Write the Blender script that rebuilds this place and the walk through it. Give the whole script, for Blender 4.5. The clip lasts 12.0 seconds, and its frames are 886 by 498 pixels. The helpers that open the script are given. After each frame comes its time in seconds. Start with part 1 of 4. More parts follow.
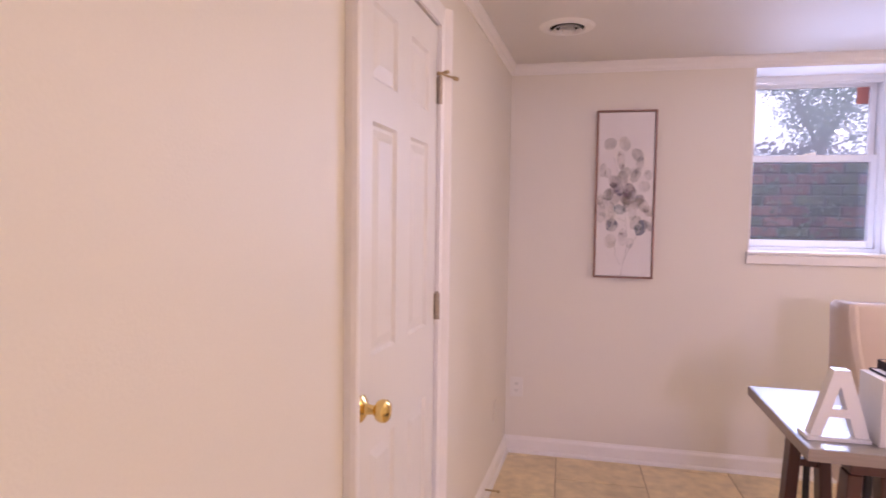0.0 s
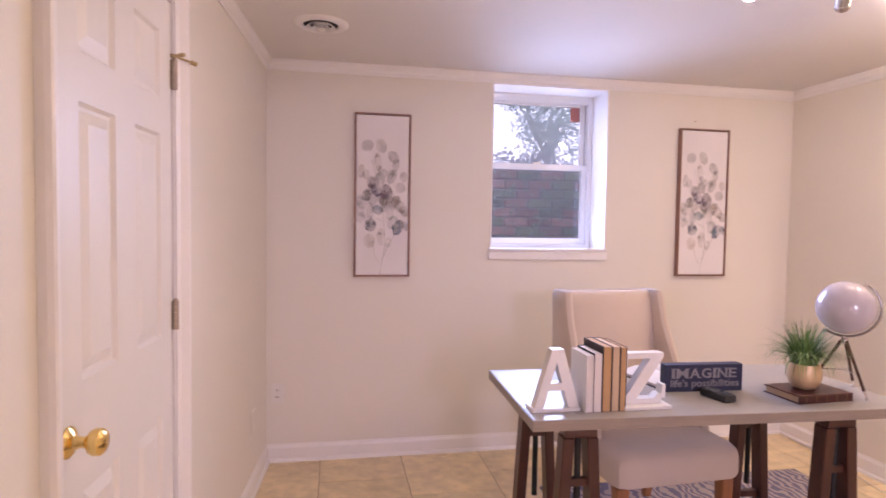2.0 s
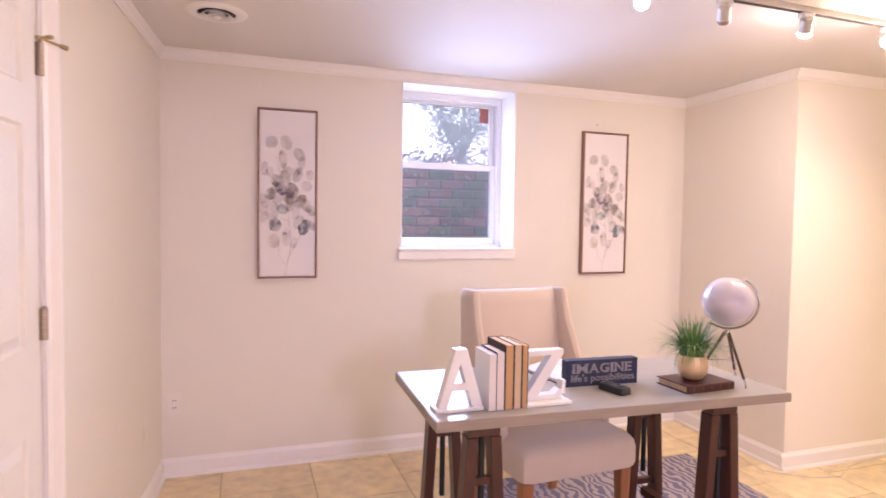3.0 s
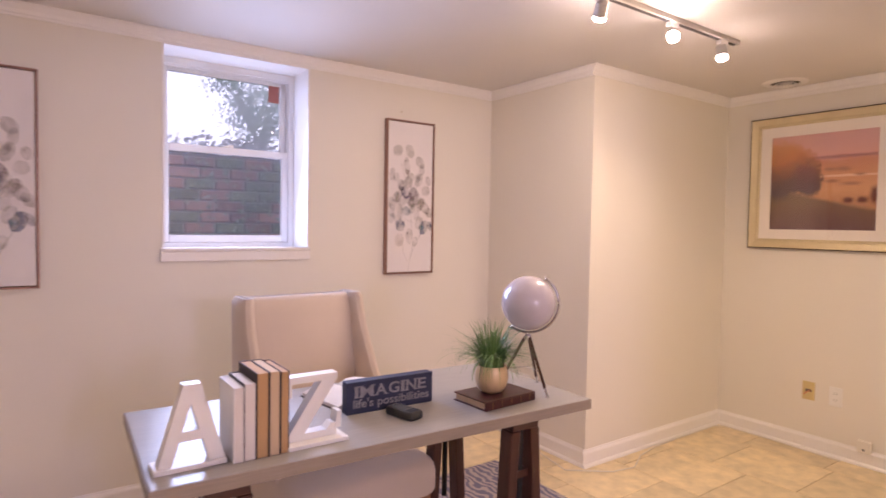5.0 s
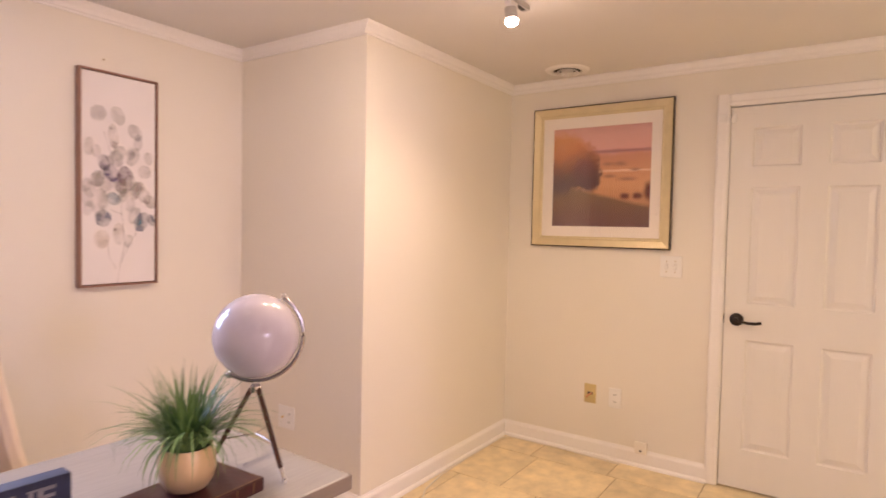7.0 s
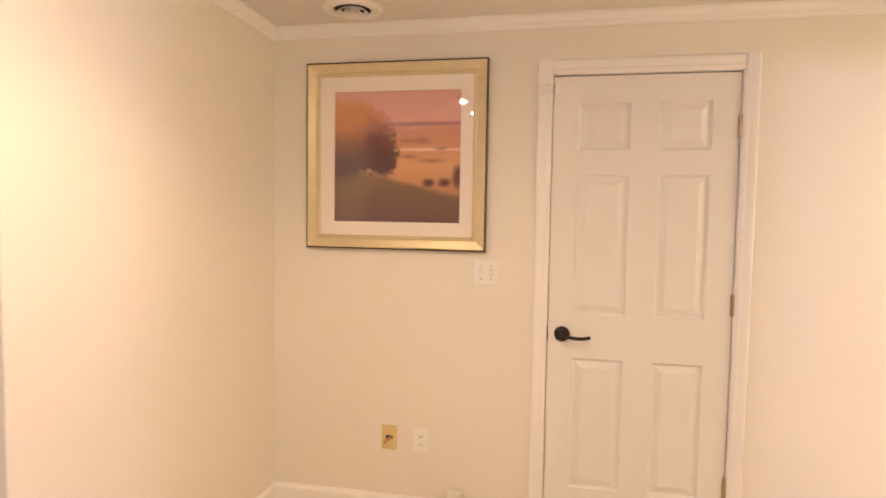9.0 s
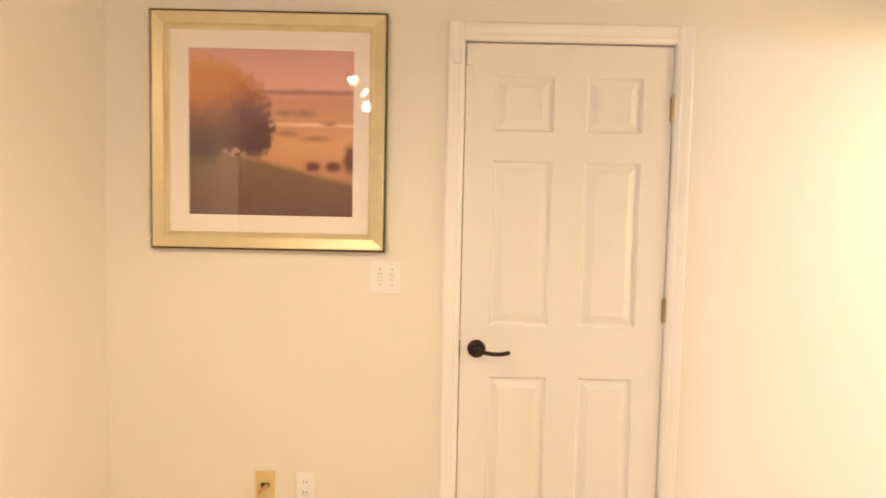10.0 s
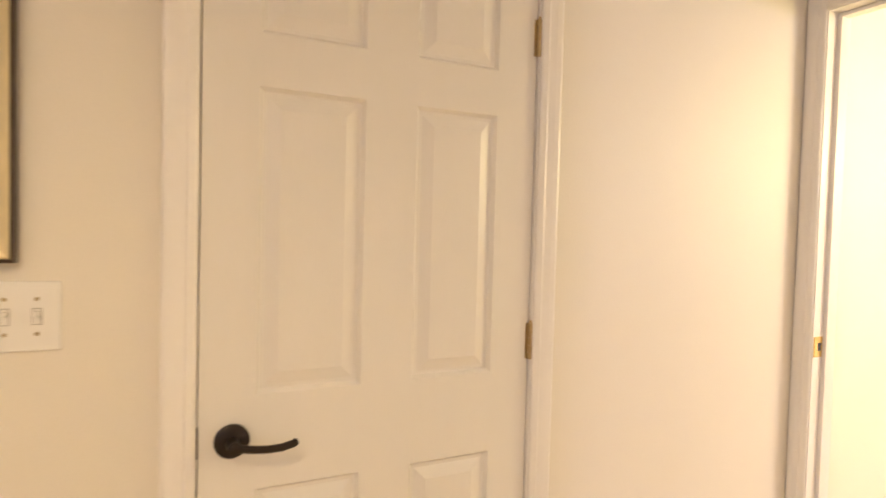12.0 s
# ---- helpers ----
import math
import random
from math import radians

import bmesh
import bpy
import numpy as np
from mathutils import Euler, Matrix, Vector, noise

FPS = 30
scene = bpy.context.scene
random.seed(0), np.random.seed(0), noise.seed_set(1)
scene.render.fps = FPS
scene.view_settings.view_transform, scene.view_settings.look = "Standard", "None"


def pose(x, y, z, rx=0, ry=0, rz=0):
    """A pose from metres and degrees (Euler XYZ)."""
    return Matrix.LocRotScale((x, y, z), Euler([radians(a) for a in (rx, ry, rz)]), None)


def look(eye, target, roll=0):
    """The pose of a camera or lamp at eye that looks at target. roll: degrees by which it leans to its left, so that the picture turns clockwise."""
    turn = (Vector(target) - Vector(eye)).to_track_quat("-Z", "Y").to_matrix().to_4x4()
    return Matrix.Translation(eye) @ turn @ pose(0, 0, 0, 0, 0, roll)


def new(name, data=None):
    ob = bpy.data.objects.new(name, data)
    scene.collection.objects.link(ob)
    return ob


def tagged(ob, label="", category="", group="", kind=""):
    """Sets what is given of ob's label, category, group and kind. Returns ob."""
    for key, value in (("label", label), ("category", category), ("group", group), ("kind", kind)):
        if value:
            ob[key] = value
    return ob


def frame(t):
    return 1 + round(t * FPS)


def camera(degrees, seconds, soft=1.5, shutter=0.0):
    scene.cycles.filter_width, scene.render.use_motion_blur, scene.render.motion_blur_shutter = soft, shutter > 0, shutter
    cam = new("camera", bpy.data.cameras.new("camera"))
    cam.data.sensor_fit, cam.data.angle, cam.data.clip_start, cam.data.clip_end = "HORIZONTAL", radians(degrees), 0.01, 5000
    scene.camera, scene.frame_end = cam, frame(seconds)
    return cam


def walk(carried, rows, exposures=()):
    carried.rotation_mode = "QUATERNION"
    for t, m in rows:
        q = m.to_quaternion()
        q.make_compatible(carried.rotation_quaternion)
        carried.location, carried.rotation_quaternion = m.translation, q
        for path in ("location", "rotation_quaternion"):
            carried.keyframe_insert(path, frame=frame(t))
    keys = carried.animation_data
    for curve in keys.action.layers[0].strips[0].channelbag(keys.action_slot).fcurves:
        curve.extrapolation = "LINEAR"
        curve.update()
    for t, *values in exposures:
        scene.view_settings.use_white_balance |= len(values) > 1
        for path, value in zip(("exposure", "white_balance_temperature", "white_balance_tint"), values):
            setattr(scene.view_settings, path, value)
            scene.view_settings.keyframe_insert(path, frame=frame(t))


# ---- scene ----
cam = camera(74.5, 12.0, soft=1.6, shutter=0.4)
PATH = [
    (0, (0.324, 1.527, 1.406), (-0.083, 3.482, 1.298), 0.8),
    (0.5, (0.327, 1.545, 1.4), (0.115, 3.531, 1.297), 0.8),
    (1, (0.343, 1.56, 1.399), (0.332, 3.557, 1.299), 0.9),
    (1.5, (0.371, 1.564, 1.405), (0.565, 3.552, 1.306), 1.0),
    (2, (0.383, 1.565, 1.401), (0.748, 3.53, 1.308), 0.9),
    (2.5, (0.4, 1.566, 1.403), (0.903, 3.5, 1.313), 1.0),
    (3, (0.441, 1.585, 1.402), (1.076, 3.479, 1.312), 0.9),
    (5, (0.786, 1.88, 1.38), (1.941, 3.511, 1.299), 1.0),
    (5.5, (0.885, 1.983, 1.367), (2.196, 3.492, 1.287), 1.2),
    (6, (1.029, 2.075, 1.359), (2.471, 3.458, 1.283), 1.1),
    (6.5, (1.202, 2.176, 1.366), (2.75, 3.441, 1.292), 1.1),
    (7, (1.371, 2.284, 1.368), (3.022, 3.411, 1.294), 1.2),
    (7.5, (1.542, 2.426, 1.367), (3.31, 3.36, 1.295), 1.3),
    (9.5, (2.421, 2.824, 1.438), (4.407, 3.021, 1.315), 1.0),
    (10, (2.65, 2.866, 1.404), (4.647, 2.86, 1.291), 1.2),
    (10.5, (2.911, 2.883, 1.37), (4.898, 2.675, 1.285), 1.2),
    (11, (3.149, 2.908, 1.347), (5.103, 2.487, 1.281), 1.2),
    (11.5, (3.386, 2.909, 1.365), (5.278, 2.264, 1.279), 1.4),
    (12, (3.605, 2.857, 1.341), (5.403, 1.984, 1.272), 1.5),
]
walk(cam, [(t, look(eye, target, roll)) for t, eye, target, roll in PATH],
     exposures=[(0.0, -0.38, 5870, 42), (1.0, -0.55, 5900, 43), (1.5, -0.50, 5900, 42), (2.5, -0.14, 5850, 39), (3.0, 0.03, 5900, 37), (5.0, -0.52, 6000, 38), (6.5, -0.30, 6200, 37), (7.5, -0.42, 6300, 37), (9.5, -0.07, 6400, 26), (10.5, 0.16, 6400, 20), (12.0, -0.30, 6450, 20)])


# ---- world, sun, large lights ----
scene.view_settings.exposure = 0.0
world = bpy.data.worlds.new("sky")
scene.world = world
world.use_nodes = True
wn, wl = world.node_tree.nodes, world.node_tree.links
sky = wn.new("ShaderNodeTexSky")
sky.sky_type, sky.sun_disc = "NISHITA", False
sky.sun_elevation, sky.sun_rotation = radians(59), radians(11)
sky.dust_density, sky.air_density = 4.0, 1.0
overcast = wn.new("ShaderNodeMixRGB")
overcast.inputs["Fac"].default_value = 0.65
overcast.inputs["Color2"].default_value = (17.0, 18.0, 19.5, 1)
wl.new(sky.outputs["Color"], overcast.inputs["Color1"])
wl.new(overcast.outputs["Color"], wn["Background"].inputs["Color"])
wn["Background"].inputs["Strength"].default_value = 0.15


def lamp(name, kind, power, colour, m, size=0.1, **more):
    data = bpy.data.lights.new(name, kind)
    data.energy, data.color = power, colour
    if kind == "AREA":
        data.size = size
        if "size_y" in more:
            data.shape, data.size_y = "RECTANGLE", more["size_y"]
        if "reach" in more:
            data.spread = more["reach"]
    elif kind == "SUN":
        data.angle = size
    else:
        data.shadow_soft_size = size
    if kind == "SPOT":
        data.spot_size, data.spot_blend = more["spread"], more["blend"]
    ob = new(name, data)
    ob.matrix_world = m
    return ob


WARM = (1.0, 0.81, 0.45)
HALL = (1.0, 0.89, 0.36)
lamp("sun", "SUN", 0.9, (1.0, 0.95, 0.88), look((6, 30, 34), (2, 10, 0)), radians(15))
# the sky's light in the window opening
lamp("window_light", "AREA", 20, (0.55, 0.74, 1.0), pose(1.6875, 5.115, 1.74, -75, 0, 0), 0.66, size_y=0.86, reach=radians(112))
lamp("window_light", "AREA", 4.5, (0.60, 0.77, 1.0), pose(1.6875, 5.222, 1.74, -90, 0, 0), 0.66, size_y=0.92, reach=radians(175))
# unseen point lights added in the hall south of the room: warm by the doorway, cool fill further west
lamp("hall_lamp", "POINT", 56, HALL, pose(3.95, 0.10, 1.72), 0.22)
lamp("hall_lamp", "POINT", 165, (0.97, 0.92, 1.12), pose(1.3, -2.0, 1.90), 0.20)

# the five heads of the ceiling track: place along it, aim, lit or not
HEADS = ((1.81, (-0.68, -0.50, -0.52), True), (2.18, (0.45, 0.55, -0.70), False), (2.60, (0.30, 0.48, -0.82), True),
         (3.07, (-0.62, -0.62, -0.48), True), (3.47, (-0.10, -0.18, -0.97), True))
for x, aim, lit in HEADS:
    power = 56 if x > 3.4 else 38 if x > 2.9 else 36 if x > 2.0 else 28
    if lit:
        spot = Vector((x, 3.41, 2.222)) + Vector(aim).normalized() * 0.045
        lamp("track_spot", "SPOT", power, WARM, look(spot, spot + Vector(aim)), 0.025, spread=radians(168), blend=0.8)


# ---- materials ----
def material(name, colour, rough=0.5, metal=0.0, grain=0.0, scale=40.0, bump=0.0, patch=0.0, patch_scale=3.0,
             coat=0.0, stretch=(1, 1, 1), per_object=0.0, sheen=0.0):
    """Paint, wood, cloth or metal: colour varied at two scales, with fine relief."""
    m = bpy.data.materials.new(name)
    m.use_nodes = True
    n, l = m.node_tree.nodes, m.node_tree.links
    b = n["Principled BSDF"]
    b.inputs["Roughness"].default_value, b.inputs["Metallic"].default_value = rough, metal
    b.inputs["Coat Weight"].default_value = coat
    b.inputs["Sheen Weight"].default_value = sheen
    at = n.new("ShaderNodeTexCoord")
    mapping = n.new("ShaderNodeMapping")
    mapping.inputs["Scale"].default_value = stretch
    l.new(at.outputs["Object"], mapping.inputs["Vector"])
    if per_object:
        shift_by, shift = n.new("ShaderNodeObjectInfo"), n.new("ShaderNodeVectorMath")
        shift.operation = "SCALE"
        shift.inputs[0].default_value = (31.0, 47.0, 13.0)
        l.new(shift_by.outputs["Random"], shift.inputs["Scale"])
        l.new(shift.outputs[0], mapping.inputs["Location"])
    fine = n.new("ShaderNodeTexNoise")
    fine.inputs["Scale"].default_value, fine.inputs["Detail"].default_value = scale, 6
    broad = n.new("ShaderNodeTexNoise")
    broad.inputs["Scale"].default_value, broad.inputs["Detail"].default_value = patch_scale, 4
    for t in (fine, broad):
        l.new(mapping.outputs["Vector"], t.inputs["Vector"])
    amount = n.new("ShaderNodeMath")
    amount.operation = "MULTIPLY_ADD"
    amount.inputs[1].default_value, amount.inputs[2].default_value = 2 * grain, 1 - grain
    l.new(fine.outputs["Fac"], amount.inputs[0])
    amount2 = n.new("ShaderNodeMath")
    amount2.operation = "MULTIPLY_ADD"
    amount2.inputs[1].default_value, amount2.inputs[2].default_value = 2 * patch, 1 - patch
    l.new(broad.outputs["Fac"], amount2.inputs[0])
    both = n.new("ShaderNodeMath")
    both.operation = "MULTIPLY"
    l.new(amount.outputs[0], both.inputs[0])
    l.new(amount2.outputs[0], both.inputs[1])
    last = both
    if per_object:
        info = n.new("ShaderNodeObjectInfo")
        vary = n.new("ShaderNodeMath")
        vary.operation = "MULTIPLY_ADD"
        vary.inputs[1].default_value, vary.inputs[2].default_value = 2 * per_object, 1 - per_object
        l.new(info.outputs["Random"], vary.inputs[0])
        last = n.new("ShaderNodeMath")
        last.operation = "MULTIPLY"
        l.new(both.outputs[0], last.inputs[0])
        l.new(vary.outputs[0], last.inputs[1])
    tint = n.new("ShaderNodeVectorMath")
    tint.operation = "SCALE"
    tint.inputs[0].default_value = colour
    l.new(last.outputs[0], tint.inputs["Scale"])
    l.new(tint.outputs[0], b.inputs["Base Color"])
    if bump:
        relief = n.new("ShaderNodeBump")
        relief.inputs["Strength"].default_value, relief.inputs["Distance"].default_value = bump, 0.004
        l.new(fine.outputs["Fac"], relief.inputs["Height"])
        l.new(relief.outputs["Normal"], b.inputs["Normal"])
    return m


def glowing(name, colour, strength):
    m = bpy.data.materials.new(name)
    m.use_nodes = True
    b = m.node_tree.nodes["Principled BSDF"]
    b.inputs["Base Color"].default_value = (*colour, 1)
    b.inputs["Emission Color"].default_value = (*colour, 1)
    b.inputs["Emission Strength"].default_value = strength
    return m


def thin_glass(name, tint=(1, 1, 1), ior=1.5, rough=0.0, haze=0.0, haze_colour=(0.5, 0.55, 0.65)):
    """A thin pane: clear, with the mirror gloss of glass; haze is netting, and on window panes a veil painted for
    glare.
    """
    m = bpy.data.materials.new(name)
    m.use_nodes = True
    n, l = m.node_tree.nodes, m.node_tree.links
    n.remove(n["Principled BSDF"])
    clear, gloss, mix = n.new("ShaderNodeBsdfTransparent"), n.new("ShaderNodeBsdfGlossy"), n.new("ShaderNodeMixShader")
    clear.inputs["Color"].default_value = (*tint, 1)
    gloss.inputs["Roughness"].default_value = rough
    facing, power, share = n.new("ShaderNodeLayerWeight"), n.new("ShaderNodeMath"), n.new("ShaderNodeMath")
    facing.inputs["Blend"].default_value = 0.5
    power.operation, power.inputs[1].default_value = "POWER", 5.0
    base = ((ior - 1) / (ior + 1)) ** 2 * 1.8
    share.operation, share.inputs[1].default_value, share.inputs[2].default_value = "MULTIPLY_ADD", 1 - base, base
    l.new(facing.outputs["Facing"], power.inputs[0])
    l.new(power.outputs[0], share.inputs[0])
    l.new(share.outputs[0], mix.inputs[0])
    l.new(clear.outputs[0], mix.inputs[1])
    l.new(gloss.outputs[0], mix.inputs[2])
    out = mix
    if haze:
        veil, out = n.new("ShaderNodeBsdfTranslucent"), n.new("ShaderNodeMixShader")
        veil.inputs["Color"].default_value = (*haze_colour, 1)
        out.inputs[0].default_value = haze
        l.new(mix.outputs[0], out.inputs[1])
        l.new(veil.outputs[0], out.inputs[2])
    l.new(out.outputs[0], n["Material Output"].inputs["Surface"])
    return m


WALL = material("cream_wall_paint", (0.80, 0.745, 0.66), 0.55, grain=0.025, scale=180, bump=0.10, patch=0.03, patch_scale=1.5)
CEILING = material("ceiling_paint", (0.78, 0.74, 0.70), 0.8, grain=0.03, scale=220, bump=0.12, patch=0.03)
TRIM = material("white_trim_paint", (0.86, 0.82, 0.79), 0.35, grain=0.02, scale=60, bump=0.03, patch=0.03)
DOOR = material("white_door_paint", (0.81, 0.77, 0.72), 0.38, grain=0.02, scale=90, bump=0.05, patch=0.02, stretch=(6, 6, 1))
VINYL = material("white_vinyl", (0.84, 0.85, 0.87), 0.35, grain=0.01, patch=0.02)
HALLWALL = material("hall_wall_paint", (0.82, 0.78, 0.68), 0.6, grain=0.02, scale=150, bump=0.08, patch=0.02)
TILE = material("stone_look_tile", (0.76, 0.61, 0.37), 0.36, grain=0.36, scale=14, bump=0.10, patch=0.20, patch_scale=3.2, per_object=0.07)
GROUT = material("tile_grout", (0.48, 0.36, 0.22), 0.9, grain=0.15, scale=60, bump=0.2)
BRASS = material("polished_brass", (0.85, 0.62, 0.22), 0.14, 1.0, grain=0.04, scale=30)
OLDBRASS = material("dull_brass", (0.50, 0.38, 0.22), 0.35, 1.0, grain=0.12, scale=60)
HINGEBRASS = material("tarnished_hinge_brass", (0.40, 0.33, 0.26), 0.38, 0.8, grain=0.15, scale=60)
BRONZE = material("oil_rubbed_bronze", (0.035, 0.026, 0.022), 0.35, 0.7, grain=0.2, scale=60)
STEEL = material("dark_steel", (0.38, 0.36, 0.36), 0.25, 1.0, grain=0.05)
CHROME = material("brushed_chrome", (0.75, 0.73, 0.72), 0.2, 1.0, grain=0.05, scale=50)
PLASTIC = material("white_plastic", (0.84, 0.815, 0.78), 0.4, grain=0.01)
# dark colour of solid strips that stand for shaded slots, holes and grooves
RECESS_SHADE = material("dark_slot", (0.06, 0.05, 0.05), 0.6)
IVORY = material("ivory_plastic", (0.66, 0.52, 0.24), 0.4, grain=0.04, patch=0.05)
COPPER = material("bare_copper", (0.62, 0.30, 0.16), 0.35, 0.8)
THROAT_SHADE = material("vent_throat", (0.03, 0.028, 0.028), 0.7)
LINEN = material("oatmeal_linen", (0.66, 0.54, 0.44), 0.9, grain=0.10, scale=420, bump=0.35, patch=0.05, patch_scale=5, sheen=0.2)
LEGWOOD = material("honey_leg_wood", (0.36, 0.15, 0.06), 0.4, grain=0.25, scale=14, stretch=(6, 6, 0.6), patch=0.1)
DESKTOP = material("grey_oak_laminate", (0.33, 0.305, 0.285), 0.33, grain=0.16, scale=16, stretch=(0.7, 9, 9), patch=0.08, patch_scale=2, bump=0.03)
EDGEBAND = material("wood_edge_band", (0.30, 0.24, 0.19), 0.4, grain=0.2, scale=18, stretch=(0.7, 9, 9))
TRESTLE = material("dark_cherry_wood", (0.065, 0.019, 0.012), 0.33, grain=0.3, scale=12, stretch=(5, 5, 0.7), patch=0.15)
IRON = material("black_iron", (0.03, 0.03, 0.032), 0.45, 0.6, grain=0.1)
LETTER = material("white_lacquer", (0.82, 0.79, 0.77), 0.4, grain=0.02, patch=0.03)
COVER = material("dark_book_cloth", (0.05, 0.035, 0.04), 0.7, grain=0.2, scale=200, bump=0.1)
PAGES_WHITE = material("white_pages", (0.74, 0.68, 0.64), 0.8, grain=0.12, scale=30, stretch=(30, 1, 0.3))
PAGES_TAN = material("aged_tan_pages", (0.52, 0.31, 0.14), 0.8, grain=0.15, scale=30, stretch=(30, 1, 0.3), patch=0.1)
PAGES_CREAM = material("cream_pages", (0.60, 0.44, 0.28), 0.8, grain=0.12, scale=30, stretch=(30, 1, 0.3))
NAVY = material("distressed_navy_paint", (0.017, 0.021, 0.058), 0.6, grain=0.5, scale=45, bump=0.2, patch=0.3, patch_scale=14)
SIGNTEXT = material("worn_grey_lettering", (0.25, 0.235, 0.25), 0.7, grain=0.35, scale=50, patch=0.25, patch_scale=18)
BLACK = material("black_plastic", (0.018, 0.018, 0.02), 0.3, grain=0.1)
SCREEN = material("dark_display", (0.10, 0.11, 0.13), 0.12)
LEATHER = material("burgundy_leather", (0.058, 0.009, 0.010), 0.3, grain=0.4, scale=60, bump=0.2, patch=0.3, patch_scale=12)
GILT = material("gilt_tooling", (0.20, 0.11, 0.05), 0.5, 0.3, grain=0.3, scale=60)
POT = material("hammered_champagne_gold", (0.64, 0.46, 0.26), 0.40, 0.35, grain=0.12, scale=26, bump=0.5, patch=0.08)
SOIL = material("dark_moss", (0.05, 0.045, 0.03), 0.95, grain=0.4)
GLOBE = material("pearl_white_globe", (0.53, 0.48, 0.53), 0.15, grain=0.06, scale=9, patch=0.16, patch_scale=9, coat=0.4)
CANVASFRAME = material("bronze_brown_frame", (0.29, 0.155, 0.11), 0.4, 0.3, grain=0.25, scale=40)
CANVAS = material("white_canvas", (0.80, 0.75, 0.74), 0.8, grain=0.04, scale=300, bump=0.2, patch=0.04, patch_scale=6)
GOLD = material("champagne_gold_leaf", (0.64, 0.53, 0.32), 0.40, 0.30, grain=0.10, scale=22, patch=0.08)
DARKEDGE = material("black_frame_edge", (0.05, 0.03, 0.02), 0.4)
MAT = material("cream_mat_board", (0.88, 0.80, 0.72), 0.9, grain=0.02, scale=200)
BRICK = material("mossy_brick", (0.42, 0.24, 0.18), 0.9, grain=0.45, scale=22, bump=0.5, patch=0.4, patch_scale=5, per_object=0.35)
MOSSBRICK = material("green_stained_brick", (0.23, 0.25, 0.14), 0.95, grain=0.4, scale=22, bump=0.5, patch=0.4, patch_scale=5, per_object=0.35)
MORTAR = material("grey_mortar", (0.22, 0.20, 0.18), 0.95, grain=0.3, scale=40, bump=0.4)
EARTH = material("lawn_ground", (0.07, 0.09, 0.035), 0.95, grain=0.4, scale=8, patch=0.3, patch_scale=0.7)
BARK = material("bark", (0.10, 0.075, 0.055), 0.9, grain=0.4, scale=30, bump=0.5, stretch=(3, 3, 0.5))
FOLIAGE = material("green_leaves", (0.20, 0.27, 0.17), 0.6, grain=0.4, scale=5, patch=0.3)
SHRUB = material("purple_green_shrub", (0.15, 0.12, 0.11), 0.7, grain=0.5, scale=7, patch=0.4)
DECAL = material("red_decal", (0.42, 0.15, 0.12), 0.5, grain=0.15, scale=90)
CABLE = material("white_cable", (0.72, 0.66, 0.58), 0.5)
# the panes' bluish haze paints a veil of glare over the view outside
CLEAR = thin_glass("window_glass", haze=0.04, haze_colour=(0.70, 0.78, 0.95))
VEILED = thin_glass("dusty_window_glass", haze=0.28, haze_colour=(0.80, 0.90, 1.0))
PICTUREGLASS = thin_glass("picture_glass", ior=1.5)
MESH = thin_glass("insect_screen", ior=1.05, haze=0.22, haze_colour=(0.42, 0.50, 0.66))
BULB = glowing("lit_bulb", (1.0, 0.84, 0.58), 260.0)
RAIL = material("satin_nickel_white", (0.55, 0.52, 0.49), 0.4, 0.3, grain=0.03)
OFFBULB = material("unlit_lens", (0.35, 0.28, 0.24), 0.2)


def leaf_green():
    m = material("plastic_grass", (0.10, 0.22, 0.06), 0.45, grain=0.3, scale=20)
    n, l = m.node_tree.nodes, m.node_tree.links
    geo, ramp = n.new("ShaderNodeNewGeometry"), n.new("ShaderNodeValToRGB")
    ramp.color_ramp.elements[0].color, ramp.color_ramp.elements[1].color = (0.035, 0.10, 0.03, 1), (0.20, 0.33, 0.10, 1)
    l.new(geo.outputs["Random Per Island"], ramp.inputs["Fac"])
    l.new(ramp.outputs["Color"], n["Principled BSDF"].inputs["Base Color"])
    return m


GRASS = leaf_green()


def rug_weave():
    """Slate-blue rug with a cream zebra-like pattern."""
    m = material("patterned_rug_pile", (0.2, 0.2, 0.25), 0.95, grain=0.2, scale=300, bump=0.5)
    n, l = m.node_tree.nodes, m.node_tree.links
    at, wave, ramp = n.new("ShaderNodeTexCoord"), n.new("ShaderNodeTexWave"), n.new("ShaderNodeValToRGB")
    wave.inputs["Scale"].default_value, wave.inputs["Distortion"].default_value = 7.5, 11.0
    wave.inputs["Detail"].default_value, wave.inputs["Detail Scale"].default_value = 2.0, 1.2
    e = ramp.color_ramp.elements
    e[0].position, e[0].color = 0.42, (0.42, 0.35, 0.35, 1)
    e[1].position, e[1].color = 0.66, (0.16, 0.15, 0.23, 1)
    l.new(at.outputs["Object"], wave.inputs["Vector"])
    l.new(wave.outputs["Fac"], ramp.inputs["Fac"])
    l.new(ramp.outputs["Color"], n["Principled BSDF"].inputs["Base Color"])
    return m


RUG = rug_weave()


